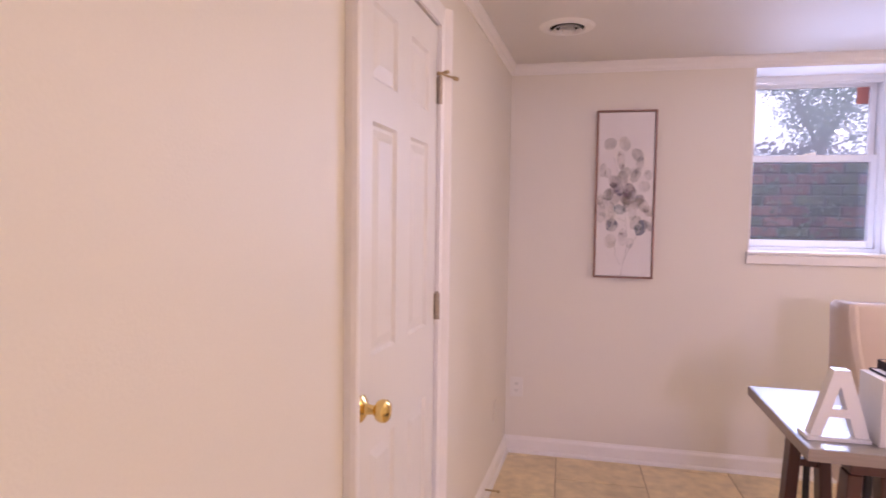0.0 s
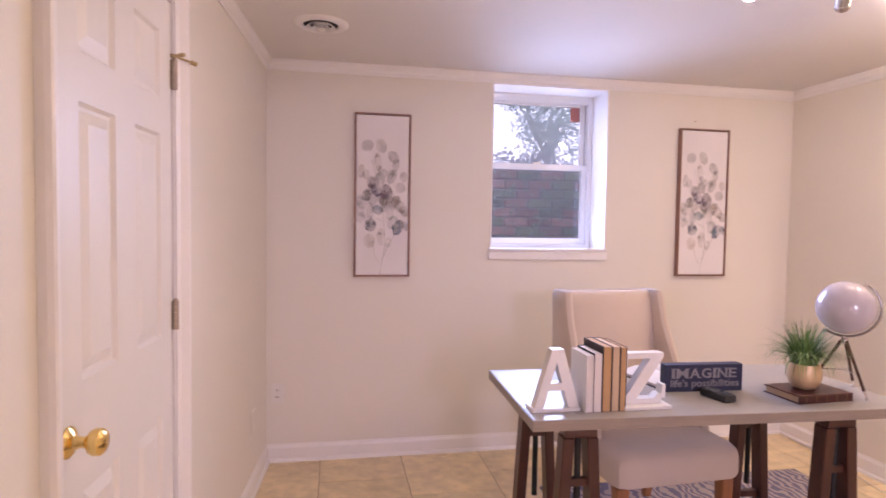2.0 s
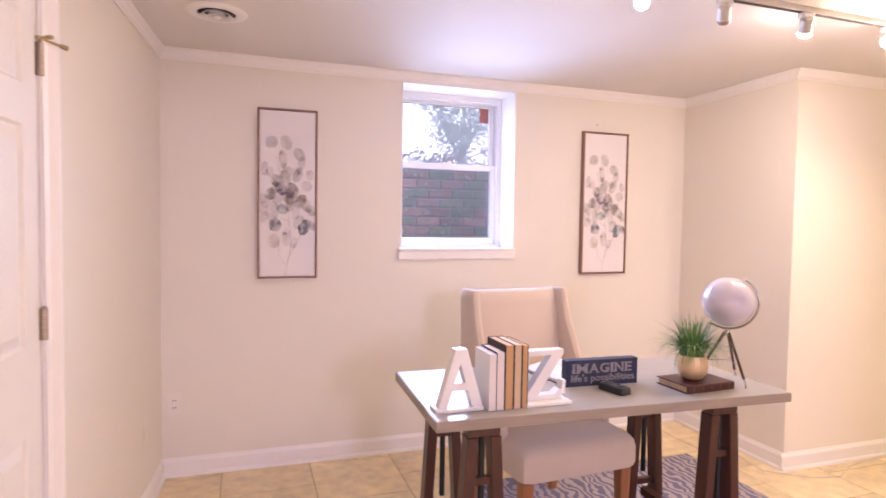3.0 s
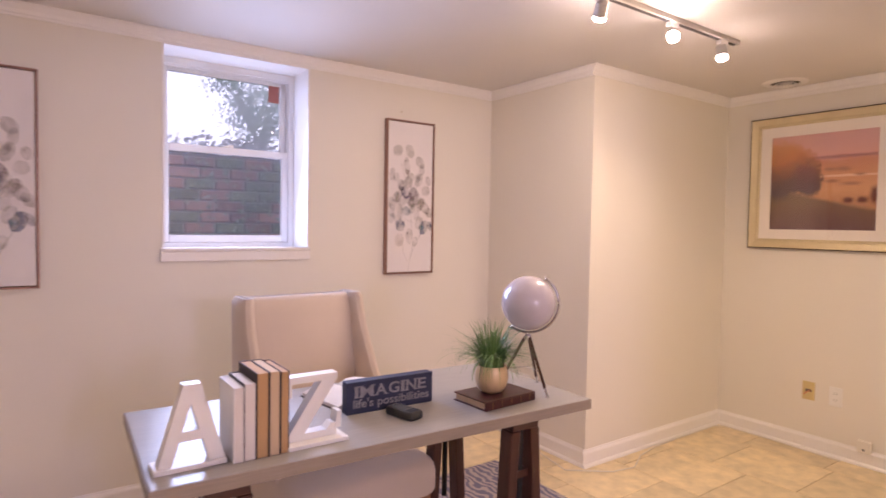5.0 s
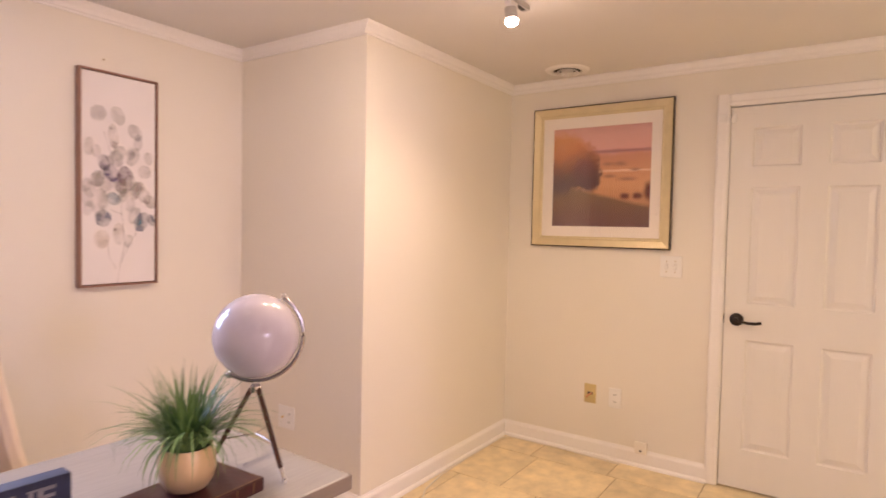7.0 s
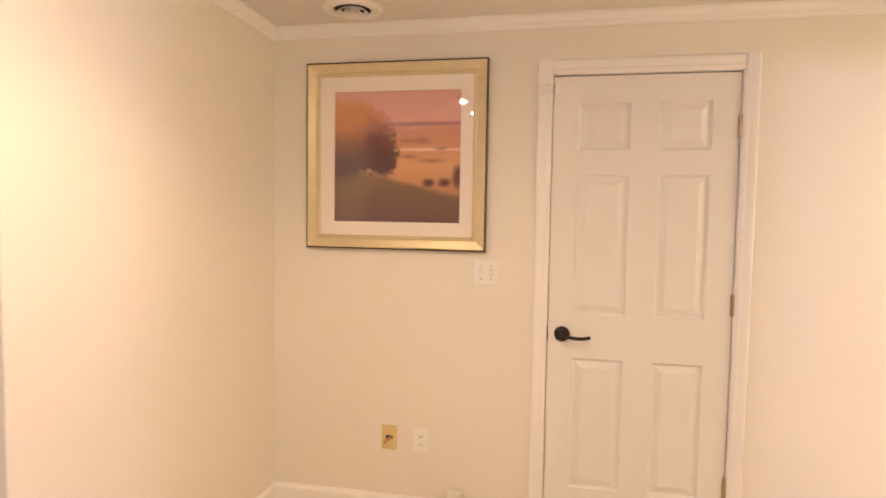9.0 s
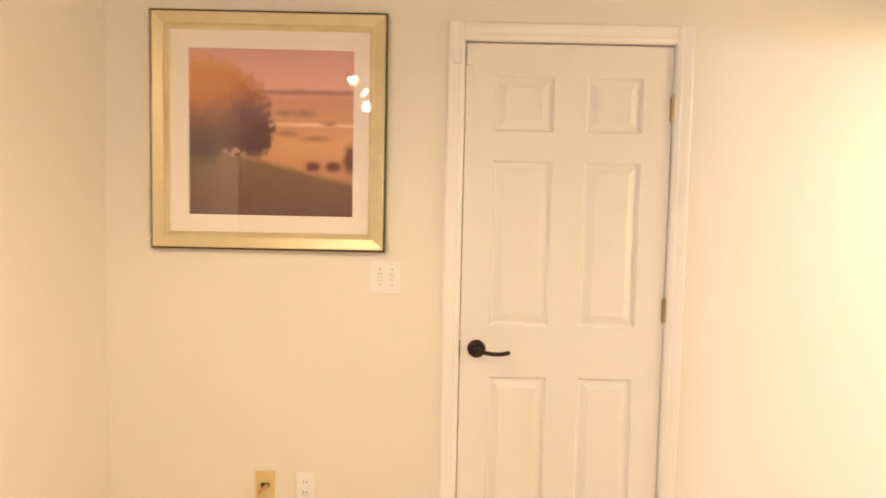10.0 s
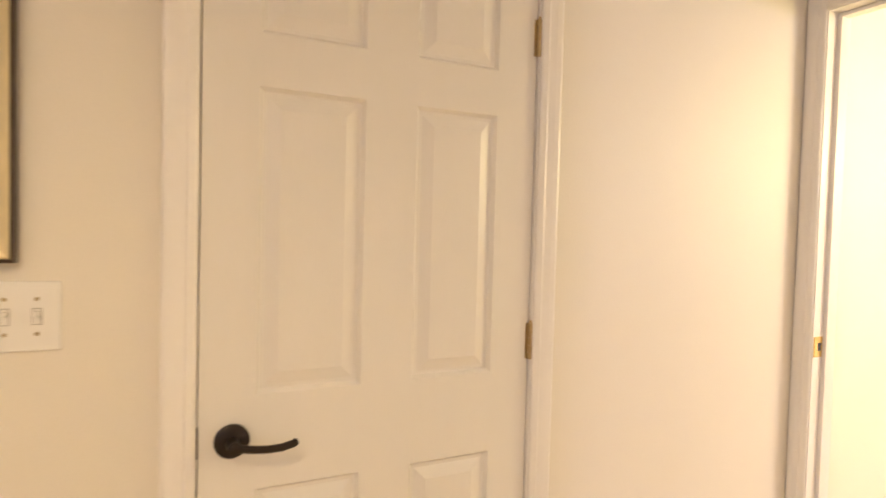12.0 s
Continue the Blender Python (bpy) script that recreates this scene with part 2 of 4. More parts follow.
def landscape_print():
    """An autumn field under a pink sky, with one big russet tree and small shrubs, in the print's own coordinates (0 to 1)."""
    m = bpy.data.materials.new("landscape_print")
    m.use_nodes = True
    n, l = m.node_tree.nodes, m.node_tree.links
    b = n["Principled BSDF"]
    b.inputs["Roughness"].default_value = 0.8
    at = n.new("ShaderNodeTexCoord")
    noise_a = n.new("ShaderNodeTexNoise")
    noise_a.inputs["Scale"].default_value, noise_a.inputs["Detail"].default_value = 26, 4
    l.new(at.outputs["UV"], noise_a.inputs["Vector"])
    wob = n.new("ShaderNodeVectorMath")
    wob.operation = "MULTIPLY_ADD"
    wob.inputs[1].default_value, wob.inputs[2].default_value = (0.17, 0.17, 0), (-0.085, -0.085, 0)
    l.new(noise_a.outputs["Color"], wob.inputs[0])
    place = n.new("ShaderNodeVectorMath")
    l.new(at.outputs["UV"], place.inputs[0])
    l.new(wob.outputs[0], place.inputs[1])
    xyz = n.new("ShaderNodeSeparateXYZ")
    l.new(place.outputs[0], xyz.inputs[0])
    calm = n.new("ShaderNodeVectorMath")
    calm.operation = "MULTIPLY_ADD"
    calm.inputs[1].default_value = (0.25, 0.15, 0)
    l.new(wob.outputs[0], calm.inputs[0])
    l.new(at.outputs["UV"], calm.inputs[2])
    still = n.new("ShaderNodeSeparateXYZ")
    l.new(calm.outputs[0], still.inputs[0])

    def maths(op, a, c, d=None):
        k = n.new("ShaderNodeMath")
        k.operation = op
        for i, v in enumerate((a, c, d)):
            if v is None:
                continue
            if isinstance(v, (int, float)):
                k.inputs[i].default_value = v
            else:
                l.new(v, k.inputs[i])
        return k.outputs[0]

    def mixed(fac, low, high):
        k = n.new("ShaderNodeMixRGB")
        l.new(fac, k.inputs["Fac"])
        for key, v in (("Color1", low), ("Color2", high)):
            if isinstance(v, tuple):
                k.inputs[key].default_value = (*v, 1)
            else:
                l.new(v, k.inputs[key])
        return k.outputs["Color"]

    def ramped(value, *stops):
        k = n.new("ShaderNodeValToRGB")
        e = k.color_ramp.elements
        while len(e) < len(stops):
            e.new(0.5)
        for i, (p, c) in enumerate(stops):
            e[i].position, e[i].color = p, (*c, 1)
        l.new(value, k.inputs["Fac"])
        return k.outputs["Color"]

    def blob(cx, cy, rx, ry, soft, xyz=still):
        dx = maths("DIVIDE", maths("SUBTRACT", xyz.outputs["X"], cx), rx)
        dy = maths("DIVIDE", maths("SUBTRACT", xyz.outputs["Y"], cy), ry)
        far = maths("SQRT", maths("ADD", maths("MULTIPLY", dx, dx), maths("MULTIPLY", dy, dy)), 0)
        k = n.new("ShaderNodeMapRange")
        k.inputs[1].default_value, k.inputs[2].default_value = 1 - soft, 1 + soft
        k.inputs[3].default_value, k.inputs[4].default_value = 1, 0
        l.new(far, k.inputs[0])
        return k.outputs[0]

    colour = ramped(xyz.outputs["Y"], (0.0, (0.20, 0.095, 0.075)), (0.30, (0.60, 0.30, 0.14)), (0.42, (0.72, 0.38, 0.19)),
                    (0.70, (0.64, 0.29, 0.17)), (0.76, (0.76, 0.40, 0.32)), (1.0, (0.68, 0.36, 0.32)))
    colour = mixed(blob(0.72, 0.745, 0.55, 0.014, 0.7), colour, (0.42, 0.18, 0.17))
    colour = mixed(blob(0.78, 0.553, 0.36, 0.010, 0.6), colour, (0.90, 0.62, 0.42))
    for cx, cy, rx, ry in ((0.58, 0.62, 0.04, 0.015), (0.70, 0.62, 0.05, 0.02), (0.60, 0.50, 0.05, 0.015), (0.77, 0.47, 0.07, 0.016), (0.85, 0.56, 0.04, 0.012)):
        colour = mixed(blob(cx, cy, rx, ry, 0.8), colour, (0.40, 0.19, 0.12))
    slope = maths("SUBTRACT", maths("MULTIPLY_ADD", still.outputs["X"], -0.25, 0.455), still.outputs["Y"])
    k = n.new("ShaderNodeMapRange")
    k.inputs[1].default_value, k.inputs[2].default_value = -0.01, 0.03
    l.new(slope, k.inputs[0])
    ground = ramped(xyz.outputs["Y"], (0.0, (0.15, 0.065, 0.065)), (0.2, (0.19, 0.10, 0.065)), (0.4, (0.25, 0.155, 0.08)))
    colour = mixed(k.outputs[0], colour, ground)
    lean = maths("ADD", maths("MULTIPLY_ADD", xyz.outputs["X"], -0.12, 0.02), xyz.outputs["Y"])
    tree = ramped(lean, (0.40, (0.10, 0.050, 0.055)), (0.52, (0.155, 0.075, 0.06)), (0.64, (0.33, 0.12, 0.06)), (0.74, (0.56, 0.21, 0.065)), (0.95, (0.66, 0.30, 0.11)))
    for cx, cy, rx, ry in ((0.06, 0.64, 0.22, 0.31), (0.20, 0.68, 0.17, 0.24), (0.32, 0.62, 0.15, 0.20), (0.40, 0.55, 0.10, 0.15), (0.42, 0.46, 0.075, 0.085), (0.10, 0.45, 0.16, 0.10), (0.30, 0.46, 0.12, 0.08)):
        colour = mixed(blob(cx, cy, rx, ry, 0.22, xyz), colour, tree)
    dusk = ramped(lean, (0.34, (0.085, 0.042, 0.055)), (0.60, (0.19, 0.065, 0.055)), (0.80, (0.50, 0.17, 0.06)))
    for cx, cy, rx, ry in ((0.34, 0.60, 0.10, 0.16), (0.38, 0.50, 0.10, 0.11)):
        colour = mixed(blob(cx, cy, rx, ry, 0.5, xyz), colour, dusk)
    for cx in (0.75, 0.875, 0.98):
        colour = mixed(blob(cx, 0.305 if cx < 0.9 else 0.35, 0.045, 0.03 if cx < 0.9 else 0.08, 0.4), colour, (0.16, 0.045, 0.035))
    for cx, cy, rx, ry in ((0.27, 0.375, 0.012, 0.022), (0.335, 0.372, 0.016, 0.020), (0.225, 0.39, 0.010, 0.016)):
        colour = mixed(blob(cx, cy, rx, ry, 0.5), colour, (0.42, 0.24, 0.15))
    l.new(colour, b.inputs["Base Color"])
    return m


PRINT = landscape_print()


# ---- building helpers ----
def part(name, bm, mat, parent=None, label="", smooth=False):
    """Links a bmesh as one mesh object under a thing or part."""
    me = bpy.data.meshes.new(name)
    bmesh.ops.recalc_face_normals(bm, faces=bm.faces)
    bm.to_mesh(me)
    bm.free()
    for m in (mat if isinstance(mat, (list, tuple)) else [mat]):
        me.materials.append(m)
    if smooth:
        for p in me.polygons:
            p.use_smooth = True
        me.set_sharp_from_angle(angle=radians(35))
    ob = new(name, me)
    ob.parent = parent
    if label:
        ob["label"] = label
    return ob


def thing(name, m, label, category, group="", kind=""):
    """An Empty at the base of a thing made of parts."""
    ob = new(name)
    ob.empty_display_size = 0.05
    ob.matrix_world = m
    return tagged(ob, label, category, group, kind)


def box(bm, x0, x1, y0, y1, z0, z1, bevel=0.0, seg=2):
    vs = [bm.verts.new((x, y, z)) for x in (x0, x1) for y in (y0, y1) for z in (z0, z1)]
    fs = [bm.faces.new([vs[i] for i in f]) for f in ((0, 1, 3, 2), (4, 6, 7, 5), (0, 4, 5, 1), (2, 3, 7, 6), (0, 2, 6, 4), (1, 5, 7, 3))]
    if bevel:
        edges = list({e for f in fs for e in f.edges})
        bmesh.ops.bevel(bm, geom=edges, offset=bevel, segments=seg, affect="EDGES", profile=0.5)
    return vs


def boxes(*list_of):
    bm = bmesh.new()
    for b in list_of:
        box(bm, *b)
    return bm


def one_box(*b):
    return boxes(b)


def prism(bm, pts, y0, y1, axis="y"):
    """A polygon in the x-z plane (or y-z for axis x, x-y for axis z) pushed from y0 to y1."""
    put = {"y": lambda p, d: (p[0], d, p[1]), "x": lambda p, d: (d, p[0], p[1]), "z": lambda p, d: (p[0], p[1], d)}[axis]
    a, b = [bm.verts.new(put(p, y0)) for p in pts], [bm.verts.new(put(p, y1)) for p in pts]
    bm.faces.new(a)
    bm.faces.new(b[::-1])
    for i in range(len(pts)):
        j = (i + 1) % len(pts)
        bm.faces.new((a[i], b[i], b[j], a[j]))
    return bm


def rod(bm, p0, p1, r0, r1=None, seg=12, square=False):
    """A round (or square) bar from p0 to p1."""
    p0, p1 = Vector(p0), Vector(p1)
    r1 = r0 if r1 is None else r1
    d = (p1 - p0).normalized()
    side = d.orthogonal().normalized() if not square else (Vector((0, 1, 0)) - d * d.y).normalized()
    up = d.cross(side)
    seg = 4 if square else seg
    rings = []
    for p, r in ((p0, r0), (p1, r1)):
        rings.append([bm.verts.new(p + (side * math.cos(a) + up * math.sin(a)) * r)
                      for a in ((i + (0.5 if square else 0)) * 2 * math.pi / seg for i in range(seg))])
    bm.faces.new(rings[0])
    bm.faces.new(rings[1][::-1])
    for i in range(seg):
        j = (i + 1) % seg
        bm.faces.new((rings[0][i], rings[1][i], rings[1][j], rings[0][j]))
    return bm


def lathe(bm, profile, seg=32, axis="z", close=True):
    """A turned shape from (radius, height) pairs; axis z up, or y for wall fittings."""
    rings = []
    for r, h in profile:
        ring = []
        for i in range(seg):
            a = 2 * math.pi * i / seg
            c, s = r * math.cos(a), r * math.sin(a)
            ring.append(bm.verts.new((c, s, h) if axis == "z" else (c, h, s)))
        rings.append(ring)
    for p, q in zip(rings, rings[1:]):
        for i in range(seg):
            j = (i + 1) % seg
            bm.faces.new((p[i], p[j], q[j], q[i]))
    if close:
        bm.faces.new(rings[0][::-1])
        bm.faces.new(rings[-1])
    return bm


def tube(bm, pts, r, seg=8):
    """A round tube along a line of points."""
    pts = [Vector(p) for p in pts]
    rings = []
    for i, p in enumerate(pts):
        d = (pts[min(i + 1, len(pts) - 1)] - pts[max(i - 1, 0)]).normalized()
        side = d.cross(Vector((0, 0, 1)))
        side = side.normalized() if side.length > 1e-3 else d.orthogonal().normalized()
        up = side.cross(d)
        rings.append([bm.verts.new(p + (side * math.cos(a) + up * math.sin(a)) * r) for a in (2 * math.pi * k / seg for k in range(seg))])
    for p, q in zip(rings, rings[1:]):
        for k in range(seg):
            j = (k + 1) % seg
            bm.faces.new((p[k], p[j], q[j], q[k]))
    bm.faces.new(rings[0][::-1])
    bm.faces.new(rings[-1])
    return bm


def run(profile, a, b, z0):
    """A moulding of the given (out, up) profile from a to b at height z0; out is to the left of the way from a to b."""
    bm = bmesh.new()
    a, b = Vector((*a, z0)), Vector((*b, z0))
    d = (b - a).normalized()
    out = Vector((-d.y, d.x, 0))
    ends = [[bm.verts.new(p + out * o + Vector((0, 0, h))) for o, h in profile] for p in (a, b)]
    bm.faces.new(ends[0])
    bm.faces.new(ends[1][::-1])
    for i in range(len(profile)):
        j = (i + 1) % len(profile)
        bm.faces.new((ends[0][i], ends[1][i], ends[1][j], ends[0][j]))
    return bm


def loft(bm, rings):
    """Closed skin through rings of equally many points."""
    vs = [[bm.verts.new(p) for p in ring] for ring in rings]
    for p, q in zip(vs, vs[1:]):
        for i in range(len(p)):
            j = (i + 1) % len(p)
            bm.faces.new((p[i], p[j], q[j], q[i]))
    bm.faces.new(vs[0][::-1])
    bm.faces.new(vs[-1])
    return bm


def soft_rect(x0, x1, y0, y1, z, r):
    """A rectangle with cut corners at height z, for lofts."""
    return [(x0 + r, y0, z), (x1 - r, y0, z), (x1 - 0.3 * r, y0 + 0.3 * r, z), (x1, y0 + r, z), (x1, y1 - r, z), (x1 - 0.3 * r, y1 - 0.3 * r, z),
            (x1 - r, y1, z), (x0 + r, y1, z), (x0 + 0.3 * r, y1 - 0.3 * r, z), (x0, y1 - r, z), (x0, y0 + r, z), (x0 + 0.3 * r, y0 + 0.3 * r, z)]


def sheet(name, x0, x1, y, z0, z1, mat, parent, label):
    """A single sheet of glass or netting whose face looks to -y."""
    me = bpy.data.meshes.new(name)
    me.from_pydata([(x0, y, z0), (x1, y, z0), (x1, y, z1), (x0, y, z1)], [], [(0, 1, 2, 3)])
    me.materials.append(mat)
    ob = new(name, me)
    ob.parent, ob.visible_shadow = parent, False
    ob["label"] = label
    return ob


# ---- the large structure ----
XE, YN, YS, XB, YB, TOP = 4.80, 5.0, 1.0, 3.385, 4.10, 2.30
LEAN = 3.89  # the west wall stands this many degrees out of square
WEST = pose(0, YN, 0, 0, 0, -LEAN)


def setting(name, bm, mat, label, category, m=None):
    ob = part(name, bm, mat)
    if m is not None:
        ob.matrix_world = m
    return tagged(ob, label, category, kind="structure")


setting("wall_north", boxes((-0.14, 1.31, YN, YN + 0.35, 0, TOP), (2.065, XB, YN, YN + 0.35, 0, TOP),
                            (1.31, 2.065, YN, YN + 0.35, 0, 1.23), (1.31, 2.065, YN, YN + 0.35, 2.245, TOP)),
        WALL, "cream painted wall with a deep-set basement window", "wall")
setting("wall_bump_out", boxes((XB, XE + 0.14, YB, YN + 0.35, 0, TOP)), WALL, "cream painted boxed-out wall corner", "wall")
setting("wall_east", boxes((XE, XE + 0.14, YS - 0.12, 2.015, 0, TOP), (XE, XE + 0.14, 2.805, YB, 0, TOP), (XE, XE + 0.14, 2.015, 2.805, 2.05, TOP)),
        WALL, "cream painted wall around a white panel door", "wall")
setting("wall_west", boxes((-0.12, 0, -4.15, -2.205, 0, TOP), (-0.12, 0, -1.51, 0.10, 0, TOP), (-0.12, 0, -2.205, -1.51, 2.06, TOP)),
        WALL, "cream painted wall around a closet door", "wall", WEST)
# the wide opening is unseen, sized to pass and limit the cool hall light
setting("wall_south", boxes((-0.5, 0.45, YS - 0.12, YS, 0, TOP), (2.60, 3.88, YS - 0.12, YS, 0, TOP), (4.747, XE, YS - 0.12, YS, 0, TOP),
                            (0.45, 2.60, YS - 0.12, YS, 2.06, TOP), (3.88, 4.747, YS - 0.12, YS, 2.06, TOP)),
        WALL, "cream painted wall with a hall doorway and an added unseen opening", "wall")
for name, b in (("wall_hall_west", (-0.8, -0.68, -3, YS - 0.12, 0, TOP)), ("wall_hall_east", (4.98, 5.10, -3, YS - 0.12, 0, TOP)), ("wall_hall_south", (-0.8, 5.10, -3.12, -3, 0, TOP)),
                ("wall_hall_return_west", (-0.68, -0.5, YS - 0.24, YS - 0.12, 0, TOP)), ("wall_hall_return_east", (XE, 4.98, YS - 0.24, YS - 0.125, 0, TOP))):
    setting(name, one_box(*b), HALLWALL, "plain cream wall of the lit hall", "wall")
setting("ceiling", one_box(-0.85, 5.15, -3.15, YN + 0.35, TOP, TOP + 0.1), CEILING, "smooth painted low basement ceiling", "ceiling")
setting("closet_back", boxes((-0.75, -0.63, -2.5, -1.2, 0, TOP), (-0.63, -0.12, -2.5, -2.4, 0, TOP), (-0.63, -0.12, -1.3, -1.2, 0, TOP)),
        HALLWALL, "plain closet walls behind the closed door", "wall", WEST)
setting("closet_east", boxes((XE + 0.5, XE + 0.6, 1.8, 3.0, 0, TOP), (XE + 0.14, XE + 0.5, 1.8, 1.9, 0, TOP), (XE + 0.14, XE + 0.5, 2.9, 3.0, 0, TOP)),
        HALLWALL, "plain walls behind the closed panel door", "wall")

CROWN = [(0, 0), (0.007, 0), (0.008, 0.008), (0.013, 0.014), (0.016, 0.028), (0.024, 0.042), (0.028, 0.050), (0.028, 0.060), (0, 0.060)]
BASE = [(0, 0), (0.026, 0), (0.025, 0.010), (0.020, 0.017), (0.014, 0.020), (0.014, 0.078), (0.011, 0.086), (0.006, 0.092), (0.004, 0.100), (0, 0.100)]


def west(s, out=0.0):
    """The plan place s metres south along the west wall from its corner."""
    v = WEST @ Vector((out, -s, 0))
    return v.x, v.y


for a, b in (((XB, YN), (0, YN)), ((XB, YB), (XB, YN)), ((XE, YB), (XB - 0.028, YB)), ((XE, YS), (XE, YB)), (west(0), west(4.0)), ((-0.27, YS), (XE, YS))):
    setting("crown_moulding", run(CROWN, a, b, TOP - 0.060), TRIM, "white painted stepped crown moulding under the ceiling", "crown moulding")
for a, b in (((XB, YN), (0, YN)), ((XB, YB), (XB, YN)), ((XE, YB), (XB - 0.026, YB)), ((XE, YS), (XE, 1.955)), ((XE, 2.845), (XE, YB)),
             (west(0), west(1.45)), (west(2.27), west(4.0)), ((2.66, YS), (3.81, YS))):
    setting("baseboard", run(BASE, a, b, 0.0), TRIM, "white painted baseboard with shoe moulding", "baseboard")

# ---- window ----
window = thing("window_1", pose(1.6875, YN, 0), "white double-hung basement window set deep in the wall", "window", kind="structure")
hw, z0, z1 = 0.3675, 1.24, 2.235
part("reveal_liner", boxes((-hw - 0.01, -hw, -0.003, 0.215, z0 - 0.01, z1 + 0.01), (hw, hw + 0.01, -0.003, 0.215, z0 - 0.01, z1 + 0.01),
                           (-hw, hw, -0.003, 0.215, z1, z1 + 0.01), (-hw, hw, 0.0, 0.215, z0 - 0.01, z0)), TRIM, window, "white painted window reveal")
bm = bmesh.new()
box(bm, -hw - 0.02, hw + 0.012, -0.02, -0.004, 1.178, 1.226, 0.003)
box(bm, -hw - 0.02, hw + 0.012, -0.026, -0.004, 1.2275, 1.246, 0.004)
part("window_sill", bm, TRIM, window, "white painted sill and apron")
part("window_frame", boxes((-hw, -hw + 0.028, 0.215, 0.32, z0, z1), (hw - 0.028, hw, 0.215, 0.32, z0, z1),
                           (-hw + 0.028, hw - 0.028, 0.215, 0.32, z1 - 0.035, z1), (-hw + 0.028, hw - 0.028, 0.215, 0.32, z0, z0 + 0.022),
                           (hw - 0.032, hw - 0.028, 0.235, 0.24, z0 + 0.022, z1 - 0.035), (-hw + 0.028, hw - 0.028, 0.222, 0.23, z1 - 0.047, z1 - 0.035)), VINYL, window)


def sash(name, y0, y1, za, zb, low, high, glass):
    w = hw - 0.030
    bm = bmesh.new()
    box(bm, -w, -w + 0.032, y0, y1, za, zb, 0.003)
    box(bm, w - 0.032, w, y0, y1, za, zb, 0.003)
    box(bm, -w + 0.0325, w - 0.0325, y0 - 0.002, y1, za, za + low, 0.003)
    box(bm, -w + 0.0325, w - 0.0325, y0 - 0.002, y1, zb - high, zb, 0.003)
    ob = part(name, bm, VINYL, window)
    sheet("pane", -w + 0.03, w - 0.03, (y0 + y1) / 2, za + low - 0.003, zb - high + 0.003, glass, ob, "clear glass pane")
    return ob


lower = sash("lower_sash", 0.232, 0.262, z0 + 0.024, 1.790, 0.040, 0.038, CLEAR)
sash("upper_sash", 0.268, 0.298, 1.758, z1 - 0.037, 0.034, 0.022, VEILED)
bm = bmesh.new()
box(bm, -0.03, 0.03, 0.234, 0.256, 1.7905, 1.800, 0.003)
rod(bm, (0, 0.244, 1.800), (0.028, 0.240, 1.806), 0.005)
part("latch", bm, PLASTIC, lower, "small white sash lock")
sheet("insect_screen", -hw + 0.03, hw - 0.03, 0.308, z0 + 0.022, 1.775, MESH, window, "grey insect screen outside the lower sash")
part("decal", one_box(hw - 0.062 - 0.066, hw - 0.066, 0.2805, 0.2815, 2.080, 2.176), DECAL, window, "faded red decal in the upper pane's corner")


# ---- doors ----
def ring_panel(w, h):
    """A raised door panel: a groove around a bevelled field; its face looks to -y."""
    bm = bmesh.new()
    rings = []
    for inset, depth in ((0, 0.0), (0.004, 0.0), (0.012, 0.010), (0.020, 0.010), (0.047, 0.001)):
        rings.append([bm.verts.new(p) for p in ((inset, depth, inset), (w - inset, depth, inset), (w - inset, depth, h - inset), (inset, depth, h - inset))])
    for p, q in zip(rings, rings[1:]):
        for i in range(4):
            j = (i + 1) % 4
            bm.faces.new((p[i], p[j], q[j], q[i]))
    bm.faces.new(rings[-1])
    back = [bm.verts.new((v.co.x, 0.03, v.co.z)) for v in rings[0]]
    bm.faces.new(back[::-1])
    for i in range(4):
        j = (i + 1) % 4
        bm.faces.new((rings[0][j], rings[0][i], back[i], back[j]))
    return bm


def panel_door(name, m, w, h, cols, rows, label):
    """A six-panel door; x runs along its width, its room face looks to -y."""
    door = thing(name, m, label, "door", kind="structure")
    xs = [0.0, cols[0][0], cols[0][1], cols[1][0], cols[1][1], w]
    bm = bmesh.new()
    for a, b in ((xs[0], xs[1]), (xs[2], xs[3]), (xs[4], xs[5])):
        box(bm, a, b, 0, 0.035, 0.008, h)
    edges = [0.008] + [z for r in rows for z in r] + [h]
    for c in cols:
        for a, b in zip(edges[::2], edges[1::2]):
            box(bm, c[0], c[1], 0, 0.035, a, b)
    slab = part("slab", bm, DOOR, door)
    for c in cols:
        for a, b in rows:
            p = part("panel", ring_panel(c[1] - c[0], b - a), DOOR, door)
            p.location = (c[0], 0, a)
    return door


